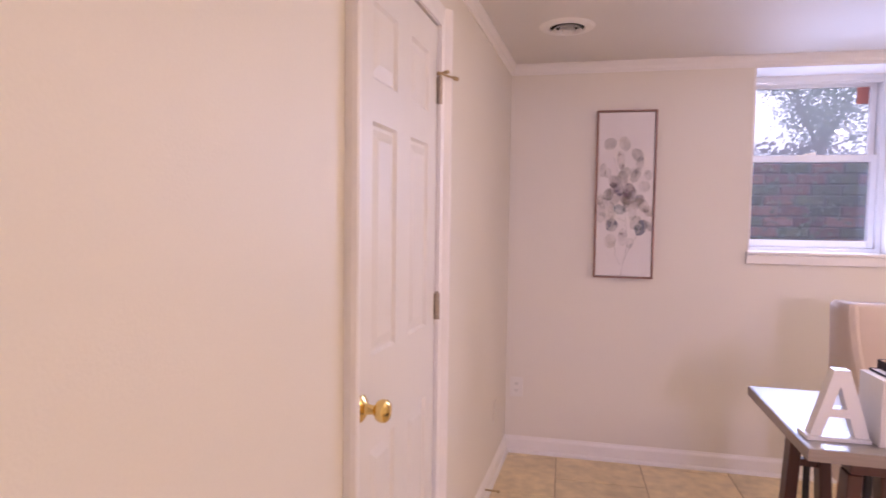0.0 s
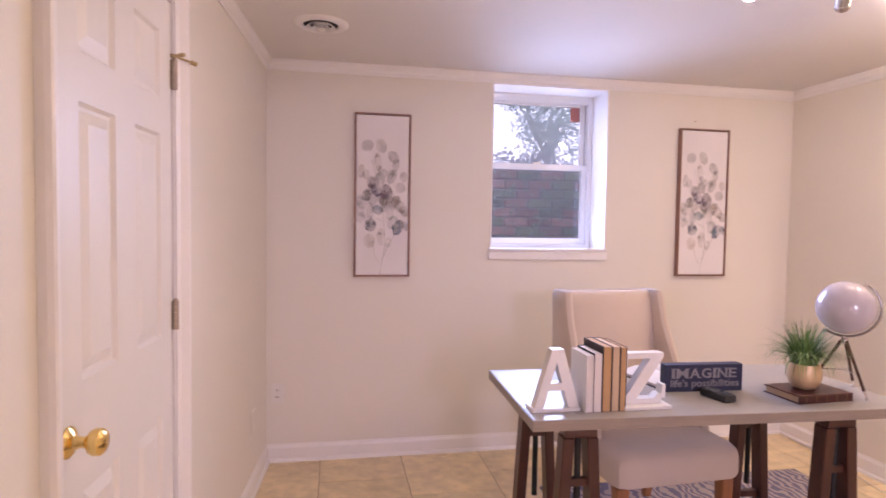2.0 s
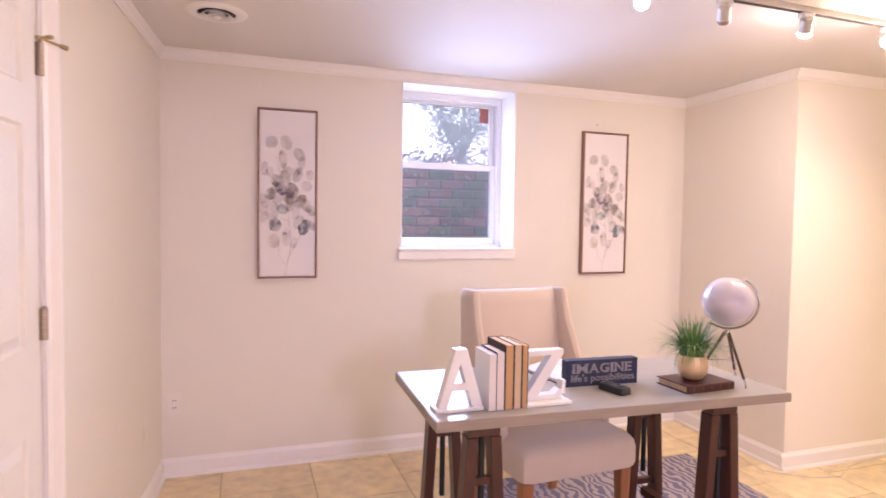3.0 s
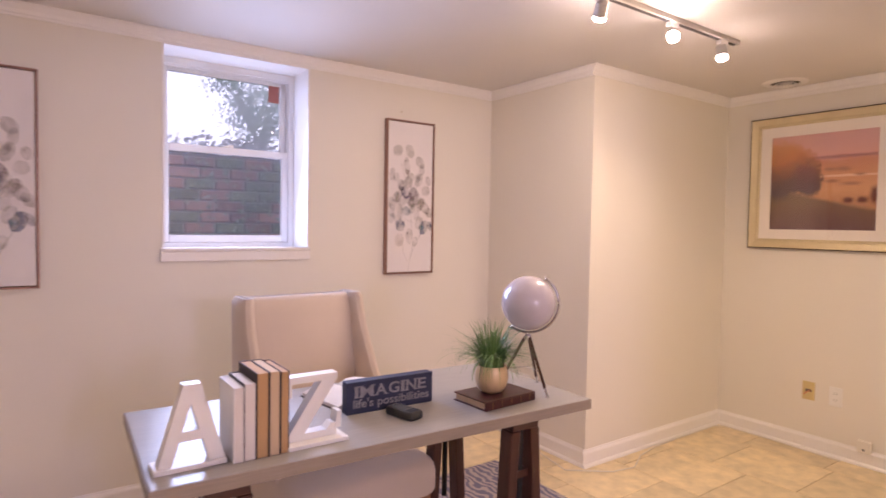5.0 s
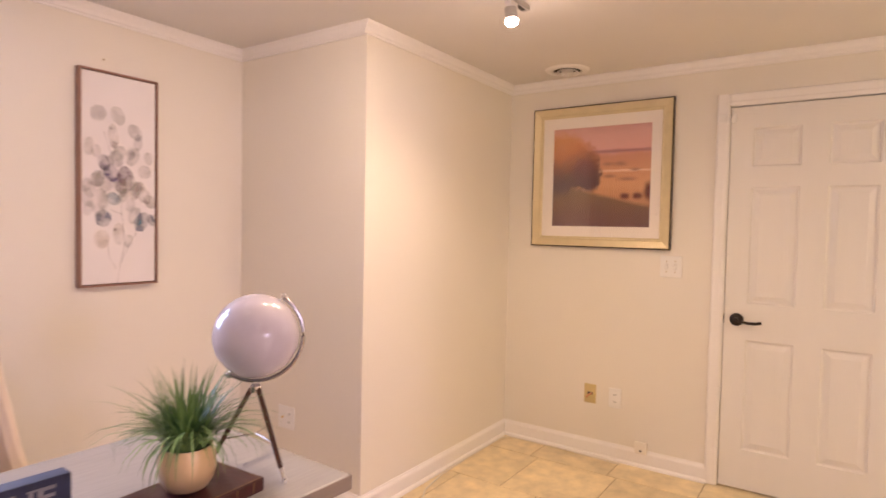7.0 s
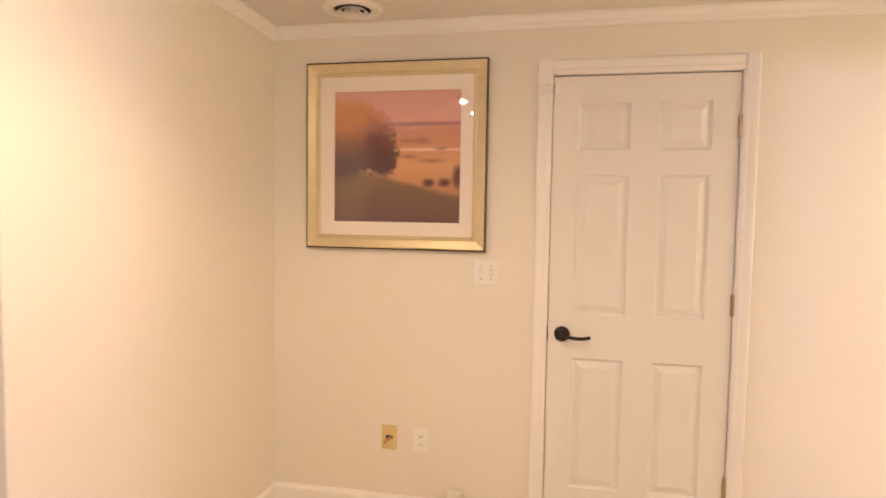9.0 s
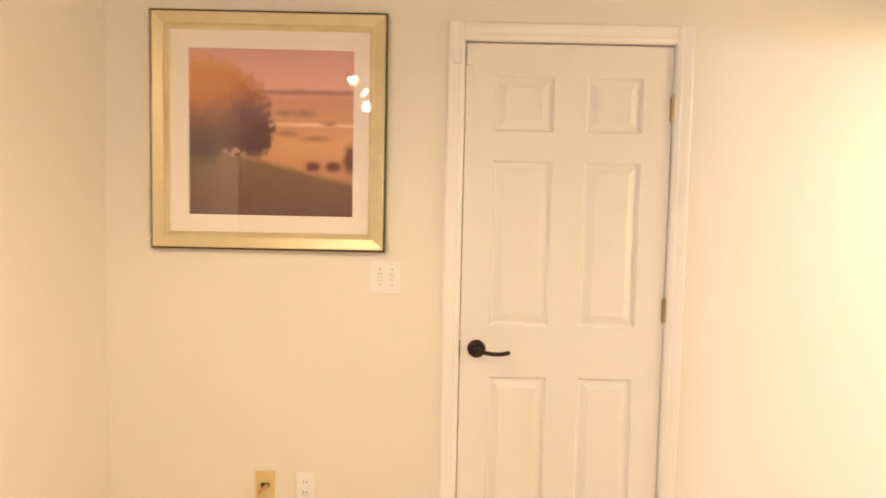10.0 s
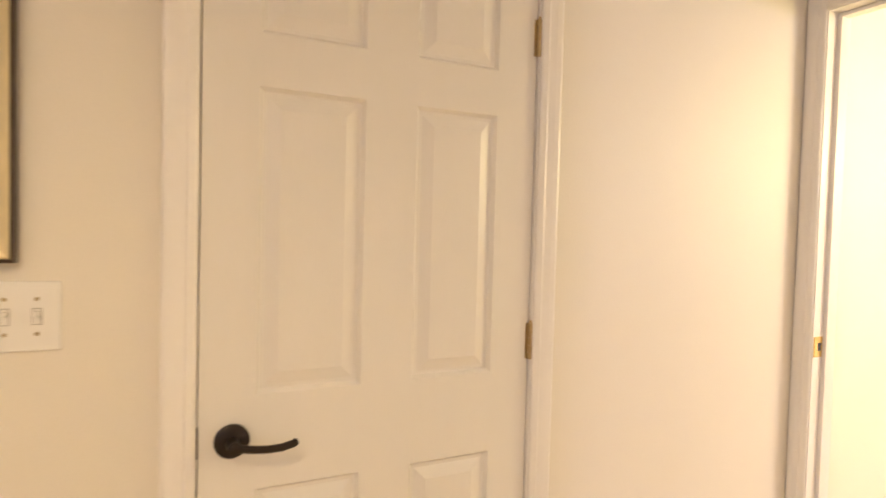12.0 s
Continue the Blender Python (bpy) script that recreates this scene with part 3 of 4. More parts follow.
def casing(name, m, w, h, label, both=True, width=0.062, proud=0.014):
    """A door's casing and jamb around an opening w wide and h high."""
    c = thing(name, m, label, "door casing", kind="structure")
    g = 0.006
    for side, sx in (("left", -1), ("right", 1)):
        if side == "right" and not both:
            continue
        a, b = (-g - width, -g) if sx < 0 else (w + g, w + g + width)
        bm = bmesh.new()
        out, inn = (a, b) if sx < 0 else (b, a)
        s = sx
        prism(bm, [(out, 0.0), (out, -proud * 0.55), (out - s * 0.004, -proud * 0.9), (out - s * 0.010, -proud), (out - s * 0.022, -proud + 0.001), (inn + s * 0.022, -0.010), (inn + s * 0.016, -0.011), (inn + s * 0.005, -0.008), (inn, -0.005), (inn, 0.0)],
              0, h + g + width - 0.001, "z")
        part("casing_leg", bm, TRIM, c)
    bm = bmesh.new()
    t = h + g
    prism(bm, [(0.0, t + width), (-0.008, t + width), (-0.0125, t + width - 0.004), (-0.0135, t + width - 0.010), (-0.0125, t + width - 0.022), (-0.0095, t + 0.022), (-0.0105, t + 0.016), (-0.0075, t + 0.005), (-0.0045, t), (0.0, t)],
          -g, w + g, "x")
    part("casing_head", bm, TRIM, c)
    part("jamb", boxes((-0.012, -0.003, 0.001, 0.118, 0, h + 0.003), (w + 0.003, w + 0.012, 0.001, 0.118, 0, h + 0.003), (-0.003, w + 0.003, 0.001, 0.118, h + 0.003, h + 0.012)), TRIM, c)
    part("stop", boxes((-0.003, 0.010, 0.048, 0.085, 0, h + 0.001), (w - 0.010, w + 0.003, 0.048, 0.085, 0, h + 0.001), (0.010, w - 0.010, 0.048, 0.085, h - 0.010, h + 0.001)), TRIM, c)
    return c


def hinge(door, x, z, mat, label, r=0.0062):
    bm = bmesh.new()
    for k in range(5):
        rod(bm, (x, -r, z - 0.045 + k * 0.018), (x, -r, z - 0.028 + k * 0.018), r, seg=10)
    rod(bm, (x, -r, z + 0.045), (x, -r, z + 0.051), 0.8 * r, 0.5 * r, seg=10)
    box(bm, x - 0.010, x + 0.004, -0.0015, 0.002, z - 0.044, z + 0.044)
    return part("hinge", bm, mat, door, label)


ROWS_E = ((0.215, 0.810), (0.995, 1.617), (1.715, 1.925))
EAST = pose(XE + 0.008, 2.789, 0, 0, 0, -90)
door_e = panel_door("door_1", EAST, 0.757, 2.035, ((0.102, 0.330), (0.440, 0.655)), ROWS_E, "closed white six-panel door with a dark bronze lever")
for z in (0.285, 1.069, 1.812):
    hinge(door_e, 0.759, z, OLDBRASS, "dull brass hinge")
casing("door_casing", pose(XE, 2.789, 0, 0, 0, -90), 0.757, 2.038, "white painted casing round the panel door")
bm = bmesh.new()
lathe(bm, [(0.030, 0.0), (0.034, -0.004), (0.034, -0.008), (0.028, -0.012), (0.012, -0.014), (0.010, -0.040), (0.013, -0.044), (0.013, -0.052), (0.004, -0.056)], 28, "y")
tube(bm, [(0.0, -0.047, 0.0), (0.03, -0.049, -0.006), (0.06, -0.049, -0.010), (0.09, -0.048, -0.010), (0.112, -0.046, -0.006), (0.118, -0.042, -0.004)], 0.0078, 10)
lever = part("lever_handle", bm, BRONZE, door_e, "dark oil-rubbed bronze lever handle", smooth=True)
lever.location = (0.062, 0, 0.912)
part("latch_plate", one_box(-0.0025, 0.0, -0.006, 0.02, 0.885, 0.94), BRONZE, door_e, "dark latch plate")
bm = bmesh.new()
box(bm, 0.002, 0.026, -0.010, 0, 1.955, 2.005, 0.003)
box(bm, 0.003, 0.010, -0.022, -0.010, 1.985, 2.020, 0.003)
part("child_latch", bm, PLASTIC, door_e, "small white plastic child latch")
bm = bmesh.new()
box(bm, 4.784, 4.797, 2.800, 2.840, 1.955, 2.000, 0.003)
box(bm, 4.772, 4.784, 2.800, 2.812, 1.960, 1.995, 0.003)
tagged(part("latch_keeper", bm, PLASTIC), "small white plastic latch keeper on the door casing", "latch keeper")

W_M = pose(*west(2.190, -0.008), 0, 0, 0, 90 - LEAN)
ROWS_W = ((0.23, 0.815), (1.045, 1.648), (1.745, 1.945))
door_w = panel_door("door_2", W_M, 0.666, 2.045, ((0.103, 0.288), (0.393, 0.581)), ROWS_W, "closed white six-panel closet door with a brass knob")
for z in (0.30, 1.10, 1.835):
    hinge(door_w, 0.669, z, HINGEBRASS, "dull brass hinge", 0.0095)
casing("door_casing", pose(*west(2.190), 0, 0, 0, 90 - LEAN), 0.666, 2.048, "white painted casing round the closet door", width=0.064, proud=0.031)
bm = bmesh.new()
lathe(bm, [(0.026, 0.0), (0.033, -0.003), (0.033, -0.006), (0.026, -0.012), (0.014, -0.017), (0.011, -0.034), (0.014, -0.041), (0.024, -0.047), (0.0285, -0.057), (0.0275, -0.068), (0.020, -0.076), (0.006, -0.079)], 32, "y")
knob = part("knob", bm, BRASS, door_w, "polished brass door knob", smooth=True)
knob.location = (0.040, 0, 0.938)
part("latch_plate", one_box(-0.003, 0.0, -0.004, 0.02, 0.91, 0.965), OLDBRASS, door_w, "brass latch plate")
bm = bmesh.new()
rod(bm, (0.669, -0.006, 1.887), (0.669, -0.006, 1.897), 0.009)
rod(bm, (0.669, -0.006, 1.893), (0.718, -0.052, 1.885), 0.0035)
rod(bm, (0.713, -0.046, 1.886), (0.725, -0.058, 1.883), 0.007)
rod(bm, (0.669, -0.006, 1.893), (0.658, -0.035, 1.893), 0.003)
rod(bm, (0.660, -0.028, 1.893), (0.654, -0.044, 1.893), 0.006)
part("hinge_stop", bm, OLDBRASS, door_w, "brass hinge-pin door stop")

S_M = pose(4.735, YS, 0, 0, 0, 180)
casing("doorway_1", S_M, 0.843, 2.045, "white cased doorway to the bright hall", width=0.058)
bm = bmesh.new()
box(bm, 4.7355, 4.7385, 0.955, 0.995, 0.965, 1.030, 0.001)
strike = part("strike_plate", bm, BRASS)
tagged(strike, "bright brass strike plate on the door jamb", "strike plate")
part("slot", one_box(4.7350, 4.7354, 0.962, 0.978, 0.985, 1.010), RECESS_SHADE, strike)
# casing of the unseen opening added for the hall light
casing("doorway_2", pose(2.588, YS, 0, 0, 0, 180), 2.126, 2.045, "unseen cased wide opening added to let hall light in")


# ---- ceiling vents and wall plates ----
def ceiling_vent(x, y):
    v = thing("ceiling_vent", pose(x, y, TOP), "round white ceiling air diffuser with dark slots", "vent", "ceiling vents")
    bm = bmesh.new()
    lathe(bm, [(0.078, -0.001), (0.082, -0.010), (0.100, -0.012), (0.122, -0.006), (0.128, 0.0)], 40, close=False)
    part("flange", bm, TRIM, v, smooth=True)
    # flat dark disc paints the shade of the hollow duct
    bm = bmesh.new()
    lathe(bm, [(0.080, 0.0), (0.080, -0.003)], 40)
    part("throat", bm, THROAT_SHADE, v, "dark disc for the shade in the vent throat")
    for r0, r1, d in ((0.050, 0.066, 0.020), (0.028, 0.042, 0.024)):
        bm = bmesh.new()
        lathe(bm, [(r0, -0.006), (r1, -d), (r1 + 0.003, -d + 0.001), (r0 + 0.004, -0.005)], 36, close=False)
        part("ring", bm, TRIM, v, smooth=True)
    bm = bmesh.new()
    lathe(bm, [(0.008, -0.004), (0.020, -0.022), (0.012, -0.027), (0.001, -0.028)], 24)
    part("cone", bm, TRIM, v, smooth=True)


ceiling_vent(0.312, 4.345)
ceiling_vent(4.605, 3.640)


def outlet(m, label, mat=PLASTIC, left=-0.037):
    """A duplex outlet plate; its face looks to -y. A wider plate has a cable jack beside the sockets."""
    o = thing("wall_outlet", m, label, "outlet")
    bm = bmesh.new()
    box(bm, left, 0.037, -0.006, 0, -0.059, 0.059, 0.003)
    part("plate", bm, mat, o)
    if left < -0.04:
        bm = bmesh.new()
        rod(bm, (-0.046, -0.0061, 0), (-0.046, -0.014, 0), 0.005)
        part("jack", bm, BRASS, o, "small brass cable jack")
    for z in (-0.020, 0.020):
        bm = bmesh.new()
        box(bm, -0.016, 0.016, -0.008, -0.0062, z - 0.014, z + 0.014, 0.003)
        s = part("socket", bm, mat, o)
        part("slot", boxes((-0.008, -0.005, -0.0085, -0.0081, z - 0.006, z + 0.006), (0.005, 0.008, -0.0085, -0.0081, z - 0.005, z + 0.005)), RECESS_SHADE, s)


outlet(pose(XE, 3.360, 0.373, 0, 0, -90), "white duplex wall outlet beside a cable plate")
outlet(pose(XB, 4.59, 0.372, 0, 0, -90), "white double-width wall outlet plate behind the desk", left=-0.083)
outlet(pose(0.064, YN, 0.398), "cream plastic wall outlet near the corner", DOOR)
o = thing("wall_outlet", pose(*west(0.36), 0.36, 0, 0, 90 - LEAN), "painted-over blank cream wall plate", "outlet")
bm = bmesh.new()
box(bm, -0.037, 0.037, -0.006, 0, -0.059, 0.059, 0.003)
part("plate", bm, WALL, o)

GAP_SHADE = material("grey_switch_gap", (0.48, 0.44, 0.41), 0.6)
sw = thing("light_switch", pose(XE, 3.068, 1.174, 0, 0, -90), "white double toggle light switch plate", "light switch")
bm = bmesh.new()
box(bm, -0.058, 0.058, -0.006, 0, -0.060, 0.060, 0.003)
part("plate", bm, PLASTIC, sw)
for x in (-0.023, 0.023):
    # thin grey sheet paints the shaded gap round the toggle's surround
    part("slot", one_box(x - 0.0075, x + 0.0075, -0.0066, -0.0061, -0.0145, 0.0145), GAP_SHADE, sw)
    part("surround", one_box(x - 0.006, x + 0.006, -0.0080, -0.0067, -0.013, 0.013), PLASTIC, sw)
    bm = bmesh.new()
    box(bm, x - 0.004, x + 0.004, -0.018, -0.0081, 0.001, 0.010, 0.001)
    part("toggle", bm, PLASTIC, sw)
    for z in (-0.030, 0.030):
        bm = bmesh.new()
        rod(bm, (x, -0.0062, z), (x, -0.0080, z), 0.0034)
        part("screw", bm, OLDBRASS, sw)
cp = thing("cable_plate", pose(XE, 3.513, 0.376, 0, 0, -90), "yellowed ivory cable plate with a bare copper connector", "cable plate")
bm = bmesh.new()
box(bm, -0.037, 0.037, -0.006, 0, -0.058, 0.058, 0.003)
part("plate", bm, IVORY, cp)
part("hole", one_box(-0.016, 0.018, -0.0075, -0.0062, -0.006, 0.010), RECESS_SHADE, cp)
bm = bmesh.new()
tube(bm, [(0.010, -0.008, 0.003), (0.004, -0.020, 0.0), (-0.008, -0.026, -0.010), (-0.018, -0.022, -0.022)], 0.0055)
part("connector", bm, COPPER, cp, "copper cable connector")
jk = thing("phone_jack", pose(XE - 0.014, 3.193, 0.120, 0, 0, -90), "small cream phone jack box on the baseboard", "phone jack")
bm = bmesh.new()
box(bm, -0.034, 0.034, -0.026, 0, -0.034, 0.036, 0.004)
part("body", bm, WALL, jk)
part("socket", one_box(-0.006, 0.006, -0.027, -0.0263, -0.02, -0.010), RECESS_SHADE, jk)
bm = bmesh.new()
for k in range(26):
    p, q = k / 26 * 0.062, (k + 1) / 26 * 0.062
    rod(bm, (0, -p, 0.0025 * math.sin(k * 2.0)), (0, -q, 0.0025 * math.sin(k * 2 + 2.0)), 0.0042, seg=8)
rod(bm, (0, -0.060, 0), (0, -0.074, 0), 0.007)
stop = part("door_stop", bm, OLDBRASS)
stop.matrix_world = pose(*west(0.66, 0.013), 0.058, 0, 0, 90 - LEAN)
tagged(stop, "dark springy brass door stop on the baseboard", "door stop")
bm = bmesh.new()
tube(bm, [(4.74, 3.30, 0.006), (4.762, 3.7, 0.006), (4.755, 4.03, 0.006), (4.70, 4.064, 0.006), (4.3, 4.062, 0.007), (4.0, 4.055, 0.006), (3.80, 4.02, 0.005), (3.62, 3.93, 0.005), (3.46, 3.96, 0.005), (3.33, 4.06, 0.005),
          (3.25, 4.12, 0.005), (3.29, 4.30, 0.005), (3.34, 4.55, 0.006), (3.355, 4.9, 0.006)], 0.0035, 6)
tagged(part("floor_cable", bm, CABLE), "thin white cable lying along the baseboard", "cable")
for x, z in ((2.66, 2.072),):
    bm = bmesh.new()
    rod(bm, (x, YN, z), (x, YN - 0.012, z + 0.004), 0.0025)
    tagged(part("nail", bm, OLDBRASS), "small bare nail in the cream wall", "nail")


# ---- track light ----
track = thing("track_light", pose(0, 3.41, TOP), "white ceiling track light with five small spot heads", "track light")
bm = bmesh.new()
box(bm, 1.18, 3.60, -0.018, 0.018, -0.022, 0, 0.002)
rail = part("rail", bm, RAIL, track)
part("groove", one_box(1.19, 3.58, -0.009, 0.009, -0.0235, -0.0222), RECESS_SHADE, rail)


def track_head(x, aim, lit, drop=0.028):
    """A small spot head under the rail that looks along aim."""
    bm = bmesh.new()
    box(bm, x - 0.030, x + 0.030, -0.014, 0.014, -0.045, -0.0225, 0.003)
    rod(bm, (x, 0, -0.045), (x, 0, -0.045 - drop), 0.006)
    adapter = part("adapter", bm, TRIM, track)
    d = Vector(aim).normalized()
    c = Vector((x, 0, -0.050 - drop))
    bm = bmesh.new()
    rod(bm, c - d * 0.040, c - d * 0.030, 0.013, 0.024, 20)
    rod(bm, c - d * 0.030, c + d * 0.014, 0.0245, 0.0245, 20)
    rod(bm, c + d * 0.0141, c + d * 0.020, 0.0265, 0.0265, 20)
    part("head", bm, RAIL, track, smooth=True)
    bm = bmesh.new()
    rod(bm, c + d * 0.0202, c + d * 0.030, 0.0245, 0.0255, 20)
    rod(bm, c + d * 0.0301, c + d * 0.038, 0.0255, 0.019, 20)
    part("bulb", bm, BULB if lit else OFFBULB, track, "glowing halogen bulb" if lit else "unlit bulb")


for x, aim, lit in HEADS:
    track_head(x, aim, lit)


# ---- pictures on the walls ----
PETALS = [material("painted_" + n, c, 0.85, grain=0.18, scale=28, patch=0.25, patch_scale=14) for n, c in (
    ("grey", (0.42, 0.37, 0.36)), ("sage", (0.50, 0.46, 0.41)), ("taupe", (0.38, 0.30, 0.27)), ("violet", (0.17, 0.13, 0.24)), ("mauve", (0.27, 0.19, 0.23)),
    ("teal", (0.13, 0.27, 0.37)), ("slate", (0.26, 0.26, 0.33)), ("ochre", (0.62, 0.45, 0.30)), ("blush", (0.66, 0.56, 0.54)), ("stem", (0.48, 0.36, 0.32)))]
for m in PETALS:
    n, l = m.node_tree.nodes, m.node_tree.links
    wash, thick, at = n.new("ShaderNodeTexNoise"), n.new("ShaderNodeMapRange"), n.new("ShaderNodeTexCoord")
    wash.inputs["Scale"].default_value, wash.inputs["Detail"].default_value = 22, 3
    l.new(at.outputs["Object"], wash.inputs["Vector"])
    dark = any(k in m.name for k in ("violet", "mauve", "teal", "slate"))
    thick.inputs[1].default_value, thick.inputs[2].default_value = 0.34, 0.66
    thick.inputs[3].default_value, thick.inputs[4].default_value = (0.20, 0.70) if dark else (0.10, 0.38)
    l.new(wash.outputs["Fac"], thick.inputs[0])
    l.new(thick.outputs[0], n["Principled BSDF"].inputs["Alpha"])
# leaves painted on the canvas: across and up (0 to 1), half width and half height in cm, paint
LEAVES = ((0.21, 0.81, 3.2, 3.6, 0), (0.47, 0.81, 2.8, 4.2, 1), (0.71, 0.74, 3.0, 3.6, 0), (0.41, 0.71, 2.4, 4.6, 8), (0.09, 0.65, 2.2, 3.4, 2), (0.48, 0.63, 3.0, 3.3, 1),
          (0.68, 0.62, 2.4, 4.6, 0), (0.90, 0.62, 2.0, 3.0, 8), (0.28, 0.58, 2.6, 3.2, 4), (0.38, 0.535, 3.4, 3.6, 3), (0.57, 0.52, 4.0, 4.0, 4), (0.06, 0.47, 2.4, 3.0, 8), (0.31, 0.475, 2.8, 3.2, 2),
          (0.84, 0.55, 2.8, 3.2, 8), (0.83, 0.435, 2.8, 4.2, 2), (0.41, 0.41, 3.0, 2.8, 5), (0.27, 0.395, 2.6, 3.8, 1), (0.70, 0.33, 3.0, 3.6, 0), (0.80, 0.30, 3.2, 4.4, 6), (0.27, 0.315, 3.2, 3.8, 6),
          (0.25, 0.215, 3.2, 4.0, 7), (0.48, 0.24, 2.6, 4.4, 8), (0.61, 0.205, 2.4, 2.6, 1), (0.08, 0.36, 2.2, 2.8, 8), (0.70, 0.45, 2.6, 3.4, 8), (0.55, 0.43, 2.2, 3.6, 1), (0.94, 0.31, 1.6, 3.2, 6), (0.74, 0.30, 1.8, 1.6, 5))
# faint washes under them, gathered towards the middle
wash_rnd = random.Random(12)
LEAVES = tuple((min(0.92, max(0.08, wash_rnd.gauss(0.5, 0.22))), min(0.72, max(0.22, wash_rnd.gauss(0.47, 0.12))), wash_rnd.uniform(2.0, 3.2), wash_rnd.uniform(2.6, 4.0), wash_rnd.choice((0, 1, 2, 8, 8))) for i in range(20)) + LEAVES


def canvas_print(x0, x1):
    w, h = x1 - x0, 0.947
    c = thing("wall_art", pose(x0, YN, 1.075), "tall white leaf canvas in a thin bronze frame", "painting", "canvas prints by the window")
    bm = bmesh.new()
    for b in ((0, 0.009, -0.036, 0, 0, h), (w - 0.009, w, -0.036, 0, 0, h), (0.0095, w - 0.0095, -0.0355, 0, 0, 0.009), (0.0095, w - 0.0095, -0.0355, 0, h - 0.009, h)):
        box(bm, *b, 0.0012, 1)
    part("frame", bm, CANVASFRAME, c, "thin bronze-brown frame")
    part("canvas", one_box(0.013, w - 0.013, -0.030, -0.002, 0.013, h - 0.013), CANVAS, c)
    rnd = random.Random(4)
    bm = bmesh.new()
    for i, (u, v, a, b, m) in enumerate(LEAVES):
        cx, cz, lean, d = 0.012 + u * (w - 0.024), 0.012 + v * (h - 0.024), rnd.uniform(-0.4, 0.4), -0.0303 - 0.00006 * i
        a, b = a * 0.0100, b * 0.0108
        ring = []
        for k in range(18):
            t = 2 * math.pi * k / 18
            r = 1 + 0.10 * math.sin(2 * t + i) + 0.06 * rnd.uniform(-1, 1)
            x, z = a * r * math.cos(t), b * r * math.sin(t)
            ring.append((max(0.014, min(w - 0.014, cx + x * math.cos(lean) - z * math.sin(lean))), cz + x * math.sin(lean) + z * math.cos(lean)))
        f = bm.faces.new([bm.verts.new((x, d, z)) for x, z in ring])
        f.material_index = m
    for pts in (((0.46, 0.013), (0.50, 0.10), (0.56, 0.20), (0.52, 0.34), (0.50, 0.50)), ((0.45, 0.08), (0.36, 0.14), (0.34, 0.22)), ((0.52, 0.34), (0.38, 0.36)), ((0.50, 0.48), (0.40, 0.60), (0.30, 0.72)),
                ((0.50, 0.10), (0.62, 0.20), (0.74, 0.27))):
        for (u0, v0), (u1, v1) in zip(pts, pts[1:]):
            p, q = Vector((u0 * w, -0.0320, v0 * h)), Vector((u1 * w, -0.0320, v1 * h))
            s = (q - p).cross(Vector((0, 1, 0))).normalized() * 0.0020
            f = bm.faces.new([bm.verts.new(k) for k in (p - s, p + s, q + s, q - s)])
            f.material_index = 9
    part("painted_leaves", bm, PETALS, c, "grey, violet, teal and ochre painted leaves")


canvas_print(0.490, 0.816)
canvas_print(2.546, 2.893)

art = thing("wall_art", pose(XE, 3.925, 1.266, 0, 0, -90), "autumn landscape print in a champagne gold frame", "painting")
W, H = 0.852, 0.856


def mitred(name, rings, mat, parent, label=""):
    """Frame sides between nested rectangles: (inset, depth) pairs from the outside in."""
    bm = bmesh.new()
    rows = [[bm.verts.new((x, -d, z)) for x, z in ((i, i), (W - i, i), (W - i, H - i), (i, H - i))] for i, d in rings]
    for p, q in zip(rows, rows[1:]):
        for a in range(4):
            b = (a + 1) % 4
            bm.faces.new((p[a], p[b], q[b], q[a]))
    return part(name, bm, mat, parent, label)


mitred("outer_edge", ((0.0, 0.0), (0.0, 0.026), (0.006, 0.029), (0.007, 0.020)), DARKEDGE, art, "black outer edge")
mitred("frame", ((0.0065, 0.0), (0.0065, 0.0285), (0.010, 0.031), (0.045, 0.021), (0.049, 0.022), (0.053, 0.022), (0.055, 0.016), (0.058, 0.016), (0.064, 0.012), (0.064, 0.004)), GOLD, art, "champagne gold frame")
mi, mo = 0.132, 0.062
part("mat_board", boxes((mo, W - mo, -0.008, -0.004, mo, 0.127), (mo, W - mo, -0.008, -0.004, H - 0.130, H - mo), (mo, mi, -0.008, -0.004, 0.127, H - 0.130), (W - 0.122, W - mo, -0.008, -0.004, 0.127, H - 0.130)), MAT, art, "cream mat board")
bm = bmesh.new()
vs = [bm.verts.new(p) for p in ((mi - 0.004, -0.003, 0.123), (W - 0.118, -0.003, 0.123), (W - 0.118, -0.003, H - 0.126), (mi - 0.004, -0.003, H - 0.126))]
f = bm.faces.new(vs)
uv = bm.loops.layers.uv.new("map")
for loop, at in zip(f.loops, ((0, 0), (1, 0), (1, 1), (0, 1))):
    loop[uv].uv = at
pr = part("print", bm, PRINT, art, "autumn landscape with one big russet tree")
part("backing", one_box(0.02, W - 0.02, -0.0025, -0.0005, 0.02, H - 0.02), DARKEDGE, art)
sheet("glass", mo + 0.0025, W - mo - 0.0025, -0.0105, mo + 0.0025, H - mo - 0.0025, PICTUREGLASS, art, "clear picture glass")


# ---- desk and its trestles ----
DZ = 0.793
desk = thing("desk_top", pose(1.683, 3.533, 0.757, 0, 0, -2.2), "grey oak laminate desk top resting on two dark trestles", "desk")
bm = bmesh.new()
box(bm, -0.682, 0.682, -0.308, 0.308, 0.0, 0.036, 0.003)
part("board", bm, DESKTOP, desk)
